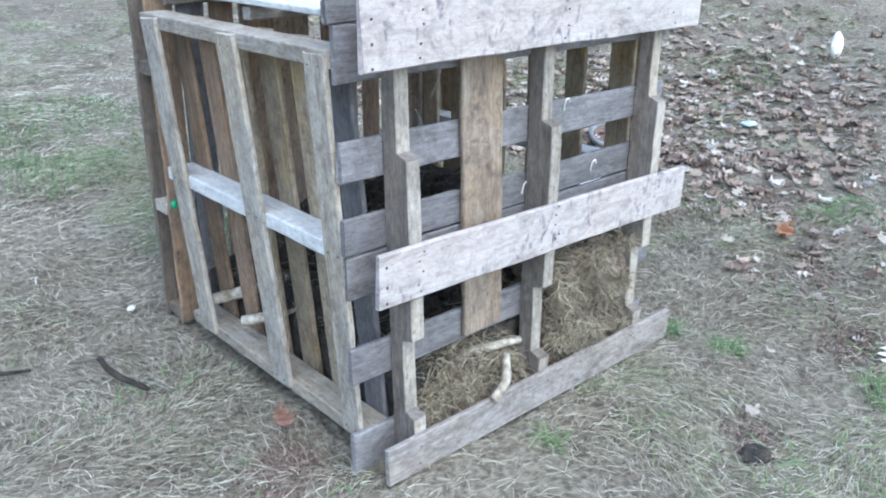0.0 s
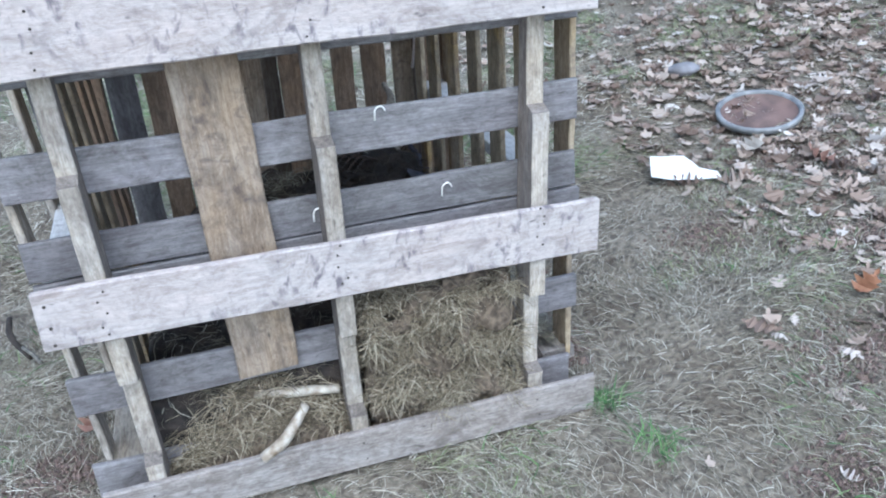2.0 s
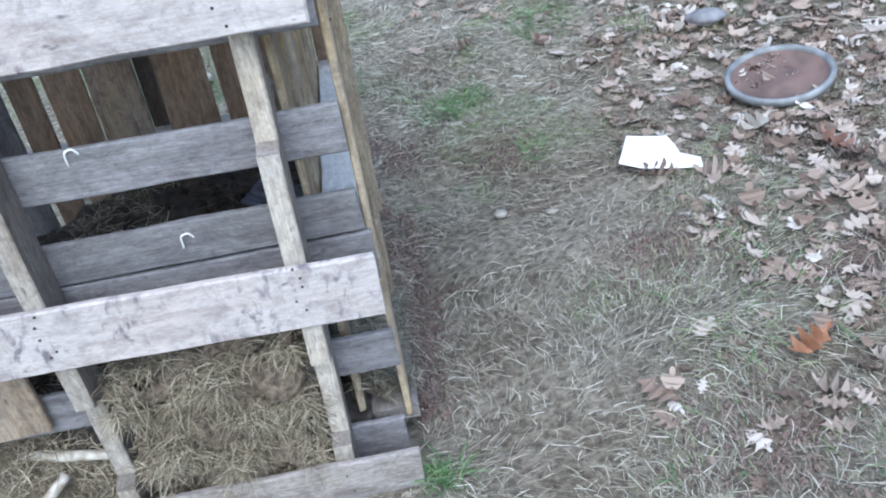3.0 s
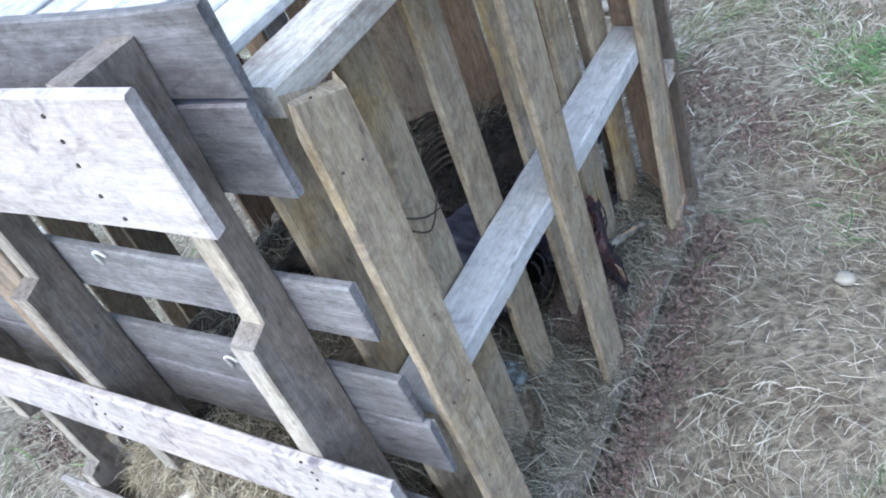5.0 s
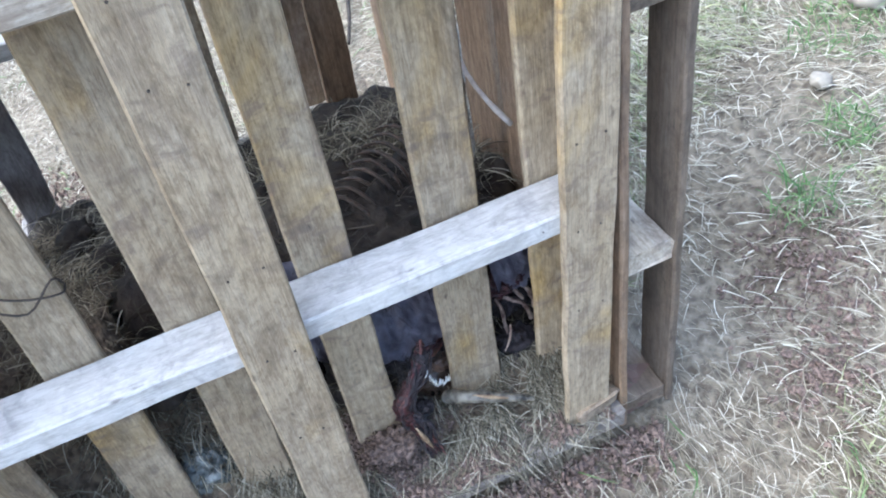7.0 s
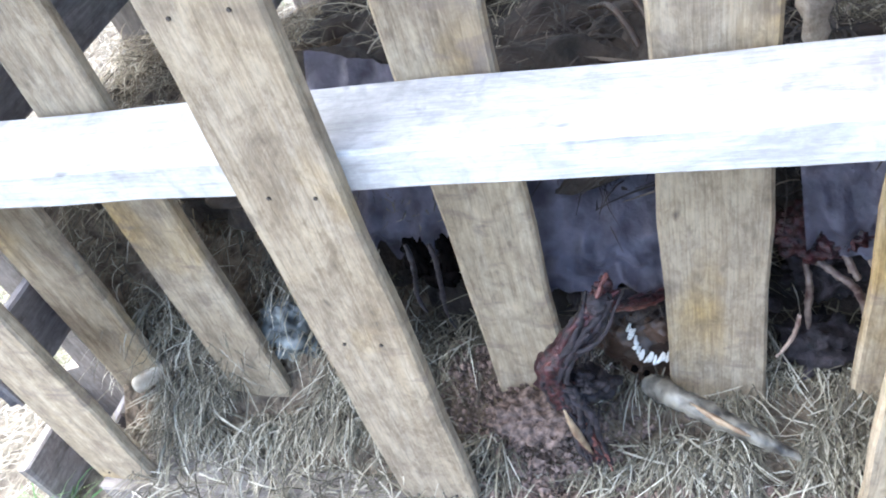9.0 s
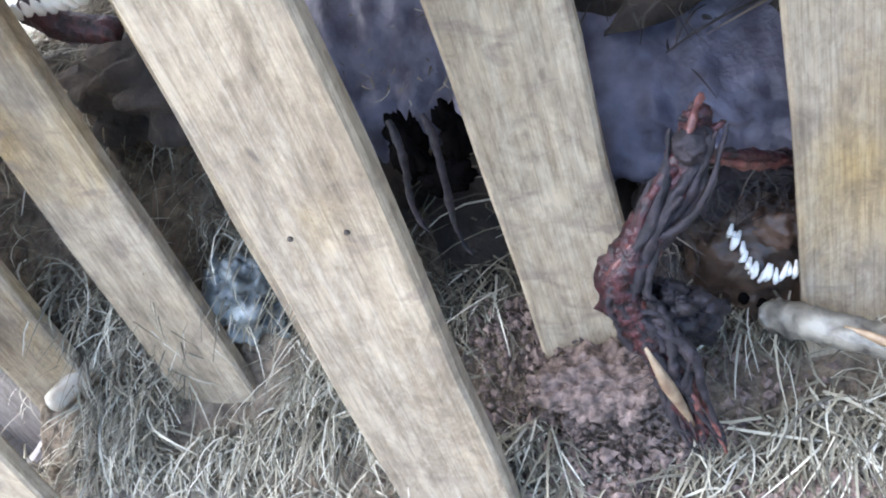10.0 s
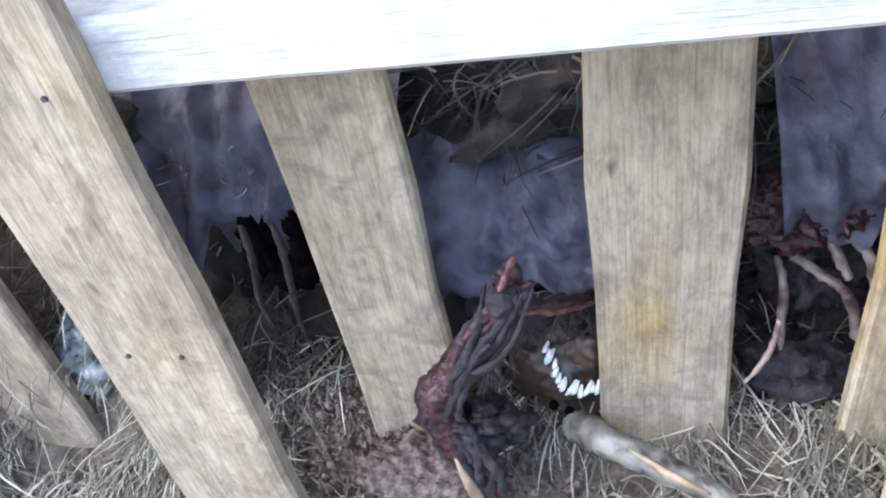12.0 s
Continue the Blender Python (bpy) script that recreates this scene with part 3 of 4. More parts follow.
for i in range(24):
    for j in range(24):
        bm.faces.new((gv[i][j], gv[i + 1][j], gv[i + 1][j + 1], gv[i][j + 1])).smooth = True
tagged(part("hay_pile", bm, HAYBODY), "packed brown hay piled behind the kickboard", "hay", kind="stuff")

# ---- hay along the slatted side ----
def edge_z(x, y):
    k = min(1.0, max(0.0, (1.185 - x) / 0.1))
    mound = 1.7 * min(0.12, max(0.0, 1.1 - x)) * min(1.0, max(0.0, (0.6 - y) / 0.08))
    return 0.108 + 0.095 * k + mound + 0.025 * noise.noise((x * 9, y * 9, 2))


bm = bmesh.new()
gv = [[bm.verts.new((0.98 + 0.235 * i / 20, 0.16 + 0.98 * j / 60, edge_z(0.98 + 0.235 * i / 20, 0.16 + 0.98 * j / 60) - 0.012)) for j in range(61)] for i in range(21)]
for i in range(20):
    for j in range(60):
        bm.faces.new((gv[i][j], gv[i + 1][j], gv[i + 1][j + 1], gv[i][j + 1])).smooth = True
tagged(part("hay_litter", bm, HAYBODY), "trodden hay and soil heaped over the lowest rail", "hay", kind="stuff")
n = 17000
base = np.empty((n, 3))
base[:, 0], base[:, 1] = 1.19 - 0.17 * np.abs(np.random.normal(0, 0.5, n)).clip(0, 1), U(0.15, 1.17, n)
base[:, 0] -= np.where(base[:, 1] < 0.6, 0.035, 0.0)
base = base[[noise.noise((a * 14, b * 14, 8)) > -0.12 + 0.5 * math.exp(-((b - 0.72) / 0.075) ** 2) for a, b in zip(base[:, 0], base[:, 1])]]
n = len(base)
base[:, 2] = [edge_z(a, b) + c for a, b, c in zip(base[:, 0], base[:, 1], U(-0.012, 0.012, n))]
head = np.where(np.random.rand(n) < 0.55, U(-0.9, 0.9, n), U(0, 6.28, n))
long = np.where(np.random.rand(n) < 0.12, U(0.06, 0.1, n), U(0.015, 0.055, n))
strands("hay_wisps", base, head, long, U(0.001, 0.0024, n), U(-0.3, 0.55, n), U(-1.5, 1.5, n), OLDHAY, "damp greyish hay wisps hanging over the lowest rail", "hay", 0.7)
n = 3600
base = np.empty((n, 3))
base[:, 0], base[:, 1] = U(0.13, 1.05, n), U(0.14, 1.12, n)
base[:, 2] = [heap_z(a, b) + 0.004 for a, b in zip(base[:, 0], base[:, 1])]
strands("heap_straw", base, U(0, 6.28, n), U(0.03, 0.12, n), U(0.0012, 0.0026, n), U(-0.1, 0.5, n), U(-1.5, 1.5, n), OLDHAY, "scattered straw lying on the compost", "straw", 0.3)

# ---- plastic bag ----
def film(u0, u1, top, bottom, name, parent, nu=46, nv=26, seed=0, ragged=0.0):
    """A wrinkled sheet between a top and a bottom edge, each given as two points."""
    bm = bmesh.new()
    g = []
    for i in range(nu + 1):
        a = i / nu
        row = []
        p, q = Vector(top[0]).lerp(Vector(top[1]), a), Vector(bottom[0]).lerp(Vector(bottom[1]), a)
        q = q + Vector((0, 0, ragged * noise.noise((a * 9, seed, 0))))
        for j in range(nv + 1):
            b = j / nv
            c = p.lerp(q, b)
            c.x += 0.03 * math.sin(b * 3.1416) + 0.016 * noise.noise((a * 5 + seed, b * 4, 1)) + 0.007 * noise.noise((a * 15, b * 11, seed))
            row.append(bm.verts.new(c))
        g.append(row)
    for i in range(nu):
        for j in range(nv):
            bm.faces.new((g[i][j], g[i + 1][j], g[i + 1][j + 1], g[i][j + 1])).smooth = True
    bmesh.ops.solidify(bm, geom=bm.faces[:], thickness=0.0015)
    return part(name, bm, FILM, parent)


bag = thing("plastic_bag", (1.0, 0.7, 0.3), "dark bluish plastic bag slumped against the slats, torn along its edge", "bag")
film(0, 1, ((0.9, 0.5, 0.52), (0.93, 0.74, 0.47)), ((1.06, 0.53, 0.35), (1.06, 0.73, 0.37)), "sheet", bag, seed=1, ragged=0.05)
BITS = 260
bb = np.stack([U(0.99, 1.045, BITS), U(0.52, 0.73, BITS), np.zeros(BITS)], -1)
bb[:, 2] = 0.51 - 1.02 * (bb[:, 0] - 0.92) + 0.012
strands("bag_chaff", bb, U(0, 6.28, BITS), U(0.004, 0.016, BITS), U(0.0007, 0.0016, BITS), U(-0.9, 0.2, BITS), U(-1, 1, BITS), OLDHAY, "bits of chaff stuck to the plastic bag", "chaff")
film(0, 1, ((0.985, 0.72, 0.405), (0.985, 0.9, 0.39)), ((1.06, 0.71, 0.3), (1.06, 0.91, 0.3)), "flap", bag, seed=4, ragged=0.03)
film(0, 1, ((0.98, 0.99, 0.48), (0.98, 1.1, 0.46)), ((1.05, 1.0, 0.34), (1.05, 1.1, 0.34)), "fold", bag, 20, 20, seed=9, ragged=0.02)
# near-black lumps on the film stand for the shade inside the tear
for y, z, w, h, q in ((0.632, 0.372, 0.013, 0.026, 3), (0.668, 0.376, 0.009, 0.022, 5), (0.65, 0.345, 0.02, 0.014, 8)):
    part("tear", roughen(lump((0, 0, 0), (0.006, w, h), 0.55, 3, 4, q), 0.004, 90), PITCH, bag, "", Matrix.Translation((1.074, y, z)))
for y, h, q in ((0.655, 0.075, 2), (0.63, 0.05, 4)):
    part("shred", roughen(tube([(1.082, y, 0.4), (1.09, y + 0.004, 0.38), (1.094, y - 0.003, 0.385 - h), (1.1, y + 0.004, 0.365 - h)], [0.002, 0.0032, 0.002, 0.0006], 8, 0.3, q, True, 8), 0.0015, 90, q), BLACKENED, bag)
# ---- dark matted mass behind the bag ----
bm = lump((0, 0, 0), (0.12, 0.2, 0.09), 0.5, 3.0, 5, 2)
tagged(part("matted_mass", bm, SOIL, None, "", Matrix.Translation((0.88, 0.86, 0.38))), "black fibrous matted mass on the heap", "compost")
n = 1600
base = np.stack([U(0.78, 1.0, n), U(0.68, 1.05, n), U(0.36, 0.47, n)], -1)
strands("dark_fibres", base, U(0, 6.28, n), U(0.04, 0.1, n), U(0.0012, 0.003, n), U(-0.3, 0.5, n), U(-2, 2, n), blades_mat("black_fibre", [(0.0, (0.01, 0.009, 0.008)), (0.8, (0.05, 0.04, 0.035)), (1.0, (0.16, 0.13, 0.1))]), "black fibres lying over the matted mass", "fibre", 0.6)

# ---- forked dried stub, round lump, stick ----
fork = thing("dried_stub", (1.13, 0.77, 0.2), "forked blackish red dried stub propped in the hay", "stub")
LIMB = [(1.124, 0.829, 0.394), (1.135, 0.825, 0.385), (1.15, 0.803, 0.35), (1.16, 0.77, 0.305), (1.163, 0.776, 0.275), (1.167, 0.785, 0.245), (1.171, 0.793, 0.205), (1.176, 0.8, 0.17)]
part("limb", roughen(tube(LIMB, [0.003, 0.007, 0.009, 0.015, 0.013, 0.011, 0.008, 0.003], 20, 0.15, 3, True, 14), 0.005, 120), STAINED, fork)
SIDE = [(1.14, 0.826, 0.372), (1.11, 0.85, 0.345), (1.06, 0.884, 0.305)]
part("limb", roughen(tube(SIDE, [0.004, 0.005, 0.004], 14, 0.15, 4, True, 14), 0.004, 130, 2), STAINED, fork)
rf = random.Random(8)
for k in range(26):
    mat = (BLACKENED, BLACKENED, ROSY, BLACKENED, STAINED)[k % 5]
    a, b = rf.choice(((0, 4), (1, 6), (2, 7), (3, 7), (2, 5)))
    w = 0.012 if mat is BLACKENED else 0.009
    pts = [Vector(p) + Vector((rf.uniform(0, w), rf.uniform(-w, w * 1.6), rf.uniform(-w, w))) for p in LIMB[a:b + 1]]
    part("fibre", roughen(tube(pts, [0.0012] + [rf.uniform(0.002, 0.0042) for _ in pts[1:-1]] + [0.001], 8, 0.25, k, True, 8), 0.002, 200, k), mat, fork)
for k in range(4):
    pts = [Vector(p) + Vector((0.004, rf.uniform(-0.004, 0.004), rf.uniform(-0.004, 0.006))) for p in SIDE]
    part("fibre", roughen(tube(pts, [0.001, 0.003, 0.0015], 8, 0.25, k, True, 8), 0.002, 200, k), (ROSY, STAINED, BLACKENED, ROSY)[k], fork)
part("core", roughen(tube([(1.178, 0.778, 0.262), (1.184, 0.787, 0.232), (1.182, 0.797, 0.19)], [0.001, 0.0046, 0.001], 8, 0.1, 6), 0.001, 200), BUFF, fork, "buff peeled core")
part("knob", roughen(lump((0, 0, 0), (0.011, 0.01, 0.011), 0.2, 3, 4, 3), 0.002, 200), BLACKENED, fork, "", Matrix.Translation((1.143, 0.823, 0.381)))
# blackened matting that the stub lies on
tagged(part("matted_mass", roughen(lump((0, 0, 0), (0.016, 0.026, 0.055), 0.4, 3, 5, 14), 0.008, 60), BLACKENED, None, "", Matrix.Translation((1.135, 0.793, 0.245)) @ Euler((0, 0.6, 0)).to_matrix().to_4x4()), "black fibrous matting beneath the dried stub", "matting")
tagged(part("matted_mass", roughen(lump((0, 0, 0), (0.03, 0.09, 0.06), 0.4, 3, 5, 15), 0.01, 50), BLACKENED, None, "", Matrix.Translation((1.03, 0.87, 0.265))), "black fibrous matting round the leathery lump", "matting")
n = 1500
base = np.stack([U(1.06, 1.17, n), U(0.785, 0.915, n), np.zeros(n)], -1)
base[:, 2] = 0.315 - 0.95 * (base[:, 0] - 1.06) + U(-0.03, 0.0, n)
base = base[((np.abs(base[:, 1] - 0.85) > 0.05) | (base[:, 0] < 1.07)) & ((base[:, 1] < 0.815) | (base[:, 0] < 1.07))]
n = len(base)
strands("dark_hair", base, U(-1.2, 1.2, n), U(0.015, 0.05, n), U(0.0006, 0.0014, n), U(-1.0, 0.4, n), U(-2, 2, n), blades_mat("dark_hair", [(0.0, (0.008, 0.007, 0.008)), (0.85, (0.04, 0.033, 0.033)), (1.0, (0.14, 0.12, 0.1))]), "dark fibres matted round the stub", "fibre", 0.5)

ball = thing("round_lump", (1.078, 0.846, 0.192), "round dark brown leathery lump with a white ridged strip", "lump")
part("body", roughen(lump((0, 0, 0), (0.042, 0.053, 0.054), 0.14, 2.5, 5, 8), 0.003, 90), LEATHER, ball, "", Matrix.Translation((1.052, 0.85, 0.217)))
part("flap", roughen(lump((0, 0, 0), (0.018, 0.022, 0.02), 0.25, 2.5, 4, 9), 0.003, 90), plain("russet_leather", (0.03, 0.017, 0.012), (0.1, 0.055, 0.035), 60, 0.45, 0.8), ball, "", Matrix.Translation((1.068, 0.868, 0.256)))
sa, sm_, sb = Vector((1.076, 0.833, 0.264)), Vector((1.096, 0.847, 0.24)), Vector((1.094, 0.871, 0.237))
for k in range(14):
    u = k / 13
    c = sa.lerp(sm_, u / 0.55) if u < 0.55 else sm_.lerp(sb, (u - 0.55) / 0.45)
    d = Vector((0.003, -0.0035 + rf.uniform(-0.0025, 0.0025), -0.006)) * rf.uniform(0.45, 0.95)
    c = c + Vector((rf.uniform(-0.001, 0.002), rf.uniform(-0.0012, 0.0012), rf.uniform(-0.002, 0.002)))
    part("ridge", tube([c + d, c + Vector((0.004, 0, 0.001)), c - d], [0.0012, 0.0023, 0.001], 7, 0.12, k), CHALK, ball)
# pits: near-black beads, their inner shade put into the colour
for y, z in ((0.836, 0.216), (0.847, 0.21)):
    part("pit", lump((0, 0, 0), (0.004, 0.0042, 0.005), 0.2, 2, 2, 1), PITCH, ball, "", Matrix.Translation((1.094, y, z)))

stick = tagged(part("stick", roughen(tube([(1.112, 0.852, 0.215), (1.14, 0.892, 0.224), (1.163, 0.942, 0.216), (1.178, 0.992, 0.196)], [0.012, 0.0115, 0.009, 0.003], 16, 0.14, 2, True, 12), 0.002, 120), GREYSTICK), "wet grey stick with a pale streak lying in the hay", "stick")
part("streak", roughen(tube([(1.145, 0.893, 0.2335), (1.163, 0.92, 0.2315), (1.172, 0.948, 0.221)], [0.001, 0.0035, 0.001], 8, 0.2, 3), 0.001, 200), BUFF, stick, "pale bare streak")

strip = thing("ridged_strip", (1.03, 0.44, 0.45), "reddish strip with white ridges on the heap", "strip")
part("bar", tube([(1.06, 0.391, 0.532), (1.06, 0.418, 0.509), (1.06, 0.454, 0.499)], [0.01, 0.012, 0.008], 8, 0.15, 3), STAINED, strip)
for k in range(7):
    c = Vector((1.064, 0.391 + 0.0090 * k, 0.524))
    part("ridge", tube([c, c + Vector((0.006, 0.002, 0.006)), c + Vector((0.008, 0.003, 0.013))], [0.004, 0.004, 0.001], 6, 0.1, k), CHALK, strip)
for x, y in ((1.02, 0.44),):
    bm = lump((0, 0, 0), (0.05, 0.1, 0.05), 0.4, 3, 4, 6)
    tagged(part("compost_clod", bm, SOIL, None, "", Matrix.Translation((x - 0.02, y, 0.43))), "dark matted clod of rotting compost on the heap", "clod", "clods on the heap")

# ribs in a dark red clump, drawn as thin curved strips
REDSTRIP = plain("reddish_strip", (0.07, 0.035, 0.03), (0.32, 0.25, 0.21), 70, 0.5, 0.6)
twigs = thing("curved_bundle", (1.02, 1.06, 0.28), "dark red clump with thin curved reddish rib-like strips", "twigs")
part("clump", roughen(lump((0, 0, 0), (0.03, 0.04, 0.022), 0.4, 3, 5, 11), 0.006, 80), STAINED, twigs, "", Matrix.Translation((1.025, 1.012, 0.345)))
part("clump", roughen(lump((0, 0, 0), (0.018, 0.018, 0.018), 0.3, 3, 4, 12), 0.004, 110), STAINED, twigs, "", Matrix.Translation((1.035, 1.042, 0.352)))
part("clump", roughen(lump((0, 0, 0), (0.03, 0.05, 0.045), 0.45, 3, 5, 13), 0.008, 70), BLACKENED, twigs, "blackened fibrous clump", Matrix.Translation((1.005, 1.035, 0.285)))
for pts, rad in (([(1.03, 1.012, 0.31), (1.042, 1.028, 0.303), (1.05, 1.044, 0.293), (1.052, 1.053, 0.27), (1.05, 1.058, 0.247)], [0.004, 0.0036, 0.0042, 0.0036, 0.0046]),
                 ([(1.03, 1.045, 0.33), (1.044, 1.058, 0.32), (1.048, 1.066, 0.29), (1.044, 1.07, 0.266)], [0.003, 0.0044, 0.004, 0.0046]),
                 ([(1.03, 1.03, 0.335), (1.046, 1.038, 0.322), (1.05, 1.046, 0.305)], [0.003, 0.0036, 0.003]),
                 ([(1.03, 1.0, 0.31), (1.045, 1.005, 0.295), (1.055, 1.004, 0.262), (1.06, 1.006, 0.235)], [0.002, 0.0038, 0.0036, 0.0015]),
                 ([(1.118, 0.99, 0.335), (1.121, 0.986, 0.31), (1.123, 0.972, 0.28)], [0.0016, 0.0022, 0.001])):
    part("twig", roughen(tube(pts, rad, 8, 0.25, len(rad), True, 6), 0.0012, 160), REDSTRIP, twigs)
tagged(part("compost_clod", roughen(lump((0, 0, 0), (0.03, 0.035, 0.03), 0.5, 3, 4, 44), 0.008, 70), BLACKENED, None, "", Matrix.Translation((1.055, 1.015, 0.215))), "dark matted clod of rotting compost on the heap", "clod", "clods on the heap")

# crumbs of brown soil
def crumbs(name, centres, sizes, material, label):
    n = len(centres)
    octa = np.array([(1, 0, 0), (-1, 0, 0), (0, 1, 0), (0, -1, 0), (0, 0, 1), (0, 0, -1)], float)
    v = centres[:, None, :] + octa[None] * sizes[:, None, None] * U(0.5, 1.3, (n, 6, 1)) + U(-0.3, 0.3, (n, 6, 3)) * sizes[:, None, None]
    tri = np.array([(0, 2, 4), (2, 1, 4), (1, 3, 4), (3, 0, 4), (2, 0, 5), (1, 2, 5), (3, 1, 5), (0, 3, 5)])
    me = bpy.data.meshes.new(name)
    me.from_pydata(v.reshape(-1, 3).tolist(), [], (np.arange(n)[:, None, None] * 6 + tri[None]).reshape(-1, 3).tolist())
    me.materials.append(material)
    return tagged(new(name, me), label, "soil", kind="stuff")


n = 9000
xy = np.stack([U(1.05, 1.215, n), np.random.normal(0.725, 0.06, n)], -1)
hz = np.array([edge_z(a, b) + 0.022 * math.exp(-((a - 1.145) / 0.05) ** 2 - ((b - 0.74) / 0.05) ** 2) for a, b in xy]) + U(-0.006, 0.004, n)
crumbs("soil_crumbs", np.concatenate([xy, hz[:, None]], 1), np.random.exponential(0.0014, n).clip(0.0008, 0.007), CRUMB, "crumbs of brown soil spilled on the hay")
n = 5500
xy = np.stack([1.215 + np.abs(np.random.normal(0, 0.055, n)), U(0.2, 1.22, n)], -1)
hz = np.array([rise(a, b) + 0.03 * noise.noise((a * 3, b * 3, 0)) + max(0.0, 0.045 * (1 - (a - 1.2) / 0.12)) * (0.6 + noise.noise((a * 12, b * 9, 3))) for a, b in xy]) + U(-0.004, 0.006, n)
crumbs("soil_spill", np.concatenate([xy, hz[:, None]], 1), np.random.exponential(0.0028, n).clip(0.0012, 0.014), CRUMB, "brown soil and rotted crumbs along the pallet's foot")
# dirt and hay trodden over the lowest rail towards the back corner
n = 9000
xy = np.stack([U(1.12, 1.232, n), 0.62 + 0.5 * np.random.rand(n) ** 0.8], -1)
xy = xy[[noise.noise((a * 16, b * 11, 6)) > -0.22 for a, b in xy]]
hz = np.array([0.112 + 0.02 * max(0.0, noise.noise((a * 14, b * 10, 6)) + 0.3) for a, b in xy]) + U(-0.003, 0.004, len(xy))
crumbs("soil_crumbs", np.concatenate([xy, hz[:, None]], 1), np.random.exponential(0.003, len(xy)).clip(0.0014, 0.011), CRUMB, "brown soil trodden over the lowest rail")
n = 1500
base = np.stack([U(1.13, 1.235, n), U(0.2, 1.12, n), U(0.112, 0.128, n)], -1)
strands("hay_wisps", base, U(-1.6, 1.6, n), U(0.02, 0.09, n), U(0.001, 0.0024, n), U(-0.2, 0.5, n), U(-1.5, 1.5, n), OLDHAY, "damp greyish hay wisps hanging over the lowest rail", "hay", 0.8)
tagged(part("soil_clump", roughen(lump((0, 0, 0), (0.03, 0.05, 0.016), 0.3, 2, 5, 21), 0.009, 110), CRUMB, None, "", Matrix.Translation((1.145, 0.738, 0.196))), "crumbly brown clump of soil in the hay", "soil")
tagged(part("crumpled_scrap", roughen(lump((0, 0, 0), (0.028, 0.042, 0.045), 0.3, 2, 5, 31), 0.009, 70), plain("frosted_scrap", (0.05, 0.057, 0.06), (0.17, 0.19, 0.19), 60, 0.35, 0.8), None, "", Matrix.Translation((1.07, 0.44, 0.25))), "crumpled bluish plastic scrap in the hay", "scrap")

# arched strips in a dark clump by the back corner
arch = thing("arched_bundle", (0.76, 0.92, 0.4), "dark clump with a row of thin curved brown strips", "bundle")
part("clump", roughen(lump((0, 0, 0), (0.09, 0.12, 0.05), 0.35, 3, 4, 17), 0.008, 50), SOIL, arch, "", Matrix.Translation((0.76, 0.91, 0.4)))
for k in range(9):
    c = Vector((0.84, 0.83, 0.44)).lerp(Vector((0.72, 0.98, 0.46)), k / 8)
    part("strip", tube([c + Vector((-0.06, -0.04, 0.02)), c + Vector((-0.015, -0.008, 0.045)), c + Vector((0.03, 0.02, 0.025)), c + Vector((0.045, 0.03, -0.02))], [0.002, 0.004, 0.0038, 0.002], 7, 0.15, k), LEATHER, arch)
# brown tussocks on the heap
for x, y, q, w in ((0.56, 0.97, 300, 0.09), (0.4, 0.8, 240, 0.09), (0.95, 0.45, 260, 0.1), (0.75, 1.06, 220, 0.06)):
    b = np.stack([np.random.normal(x, w * 0.6, q), np.random.normal(y, w * 0.6, q), U(0.4, 0.44, q)], -1)
    b[:, 1] = b[:, 1].clip(0.2, 1.1)
    b[:, 2] = np.array([heap_z(c[0], c[1]) for c in b]) + U(0, 0.04, q)
    tagged(strands("hay_tussock", b, U(0, 6.28, q), U(0.04, 0.1, q), U(0.0012, 0.0026, q), U(-0.2, 1.0, q), U(-1.5, 1.5, q), OLDHAY, "brown hay tussock on the compost", "hay", 0.6), group="hay tussocks")

# bent white hooks on the boards
for x, z in ((0.723, 0.87), (0.565, 0.66), (0.864, 0.667)):
    tagged(part("hook", tube([(x - 0.008, 0.104, z - 0.02), (x - 0.006, 0.1, z + 0.006), (x + 0.008, 0.1, z + 0.012), (x + 0.016, 0.103, z)], [0.0022] * 4, 6, 0.1), CHALK), "small bent white hook on a grey board", "hook", "hooks")
# pale sticks
for pts, rad in (([(0.35, -0.012, 0.118), (0.41, 0.0, 0.15), (0.47, 0.06, 0.185)], [0.013, 0.0135, 0.012]),
                 ([(0.36, 0.13, 0.2), (0.47, 0.1, 0.2), (0.56, 0.09, 0.19)], [0.01, 0.013, 0.011]),
                 ([(0.03, 0.985, 0.165), (0.08, 0.93, 0.19), (0.14, 0.84, 0.23)], [0.02, 0.018, 0.018]),
                 ([(0.03, 0.775, 0.168), (0.09, 0.72, 0.185), (0.15, 0.64, 0.21)], [0.018, 0.016, 0.016]),
                 ([(1.12, 0.2, 0.19), (1.09, 0.26, 0.215), (1.04, 0.33, 0.24)], [0.012, 0.011, 0.009])):
    tagged(part("pale_stick", tube(pts, rad, 10, 0.12, len(rad)), PALESTICK), "pale peeled stick poking out of the hay", "stick", "pale sticks")
CORDPTS = [(1.06, 0.985, 0.93), (1.06, 0.988, 0.84), (1.06, 1.015, 0.76), (1.062, 1.055, 0.69)]
tagged(part("cord", tube([(1.082, 0.984, 1.08)] + CORDPTS, [0.0034] * 4 + [0.005], 8, 0.15), CORD), "faded pinkish white cord hanging from a slat", "cord")
tagged(part("twisted_root", tube([(0.95, 1.019, 0.662), (0.97, 1.018, 0.615), (0.96, 1.006, 0.557), (0.97, 1.008, 0.513)], [0.006, 0.012, 0.014, 0.009], 12, 0.3, 9), ASH), "brownish grey twisted root leaning in the corner", "root")
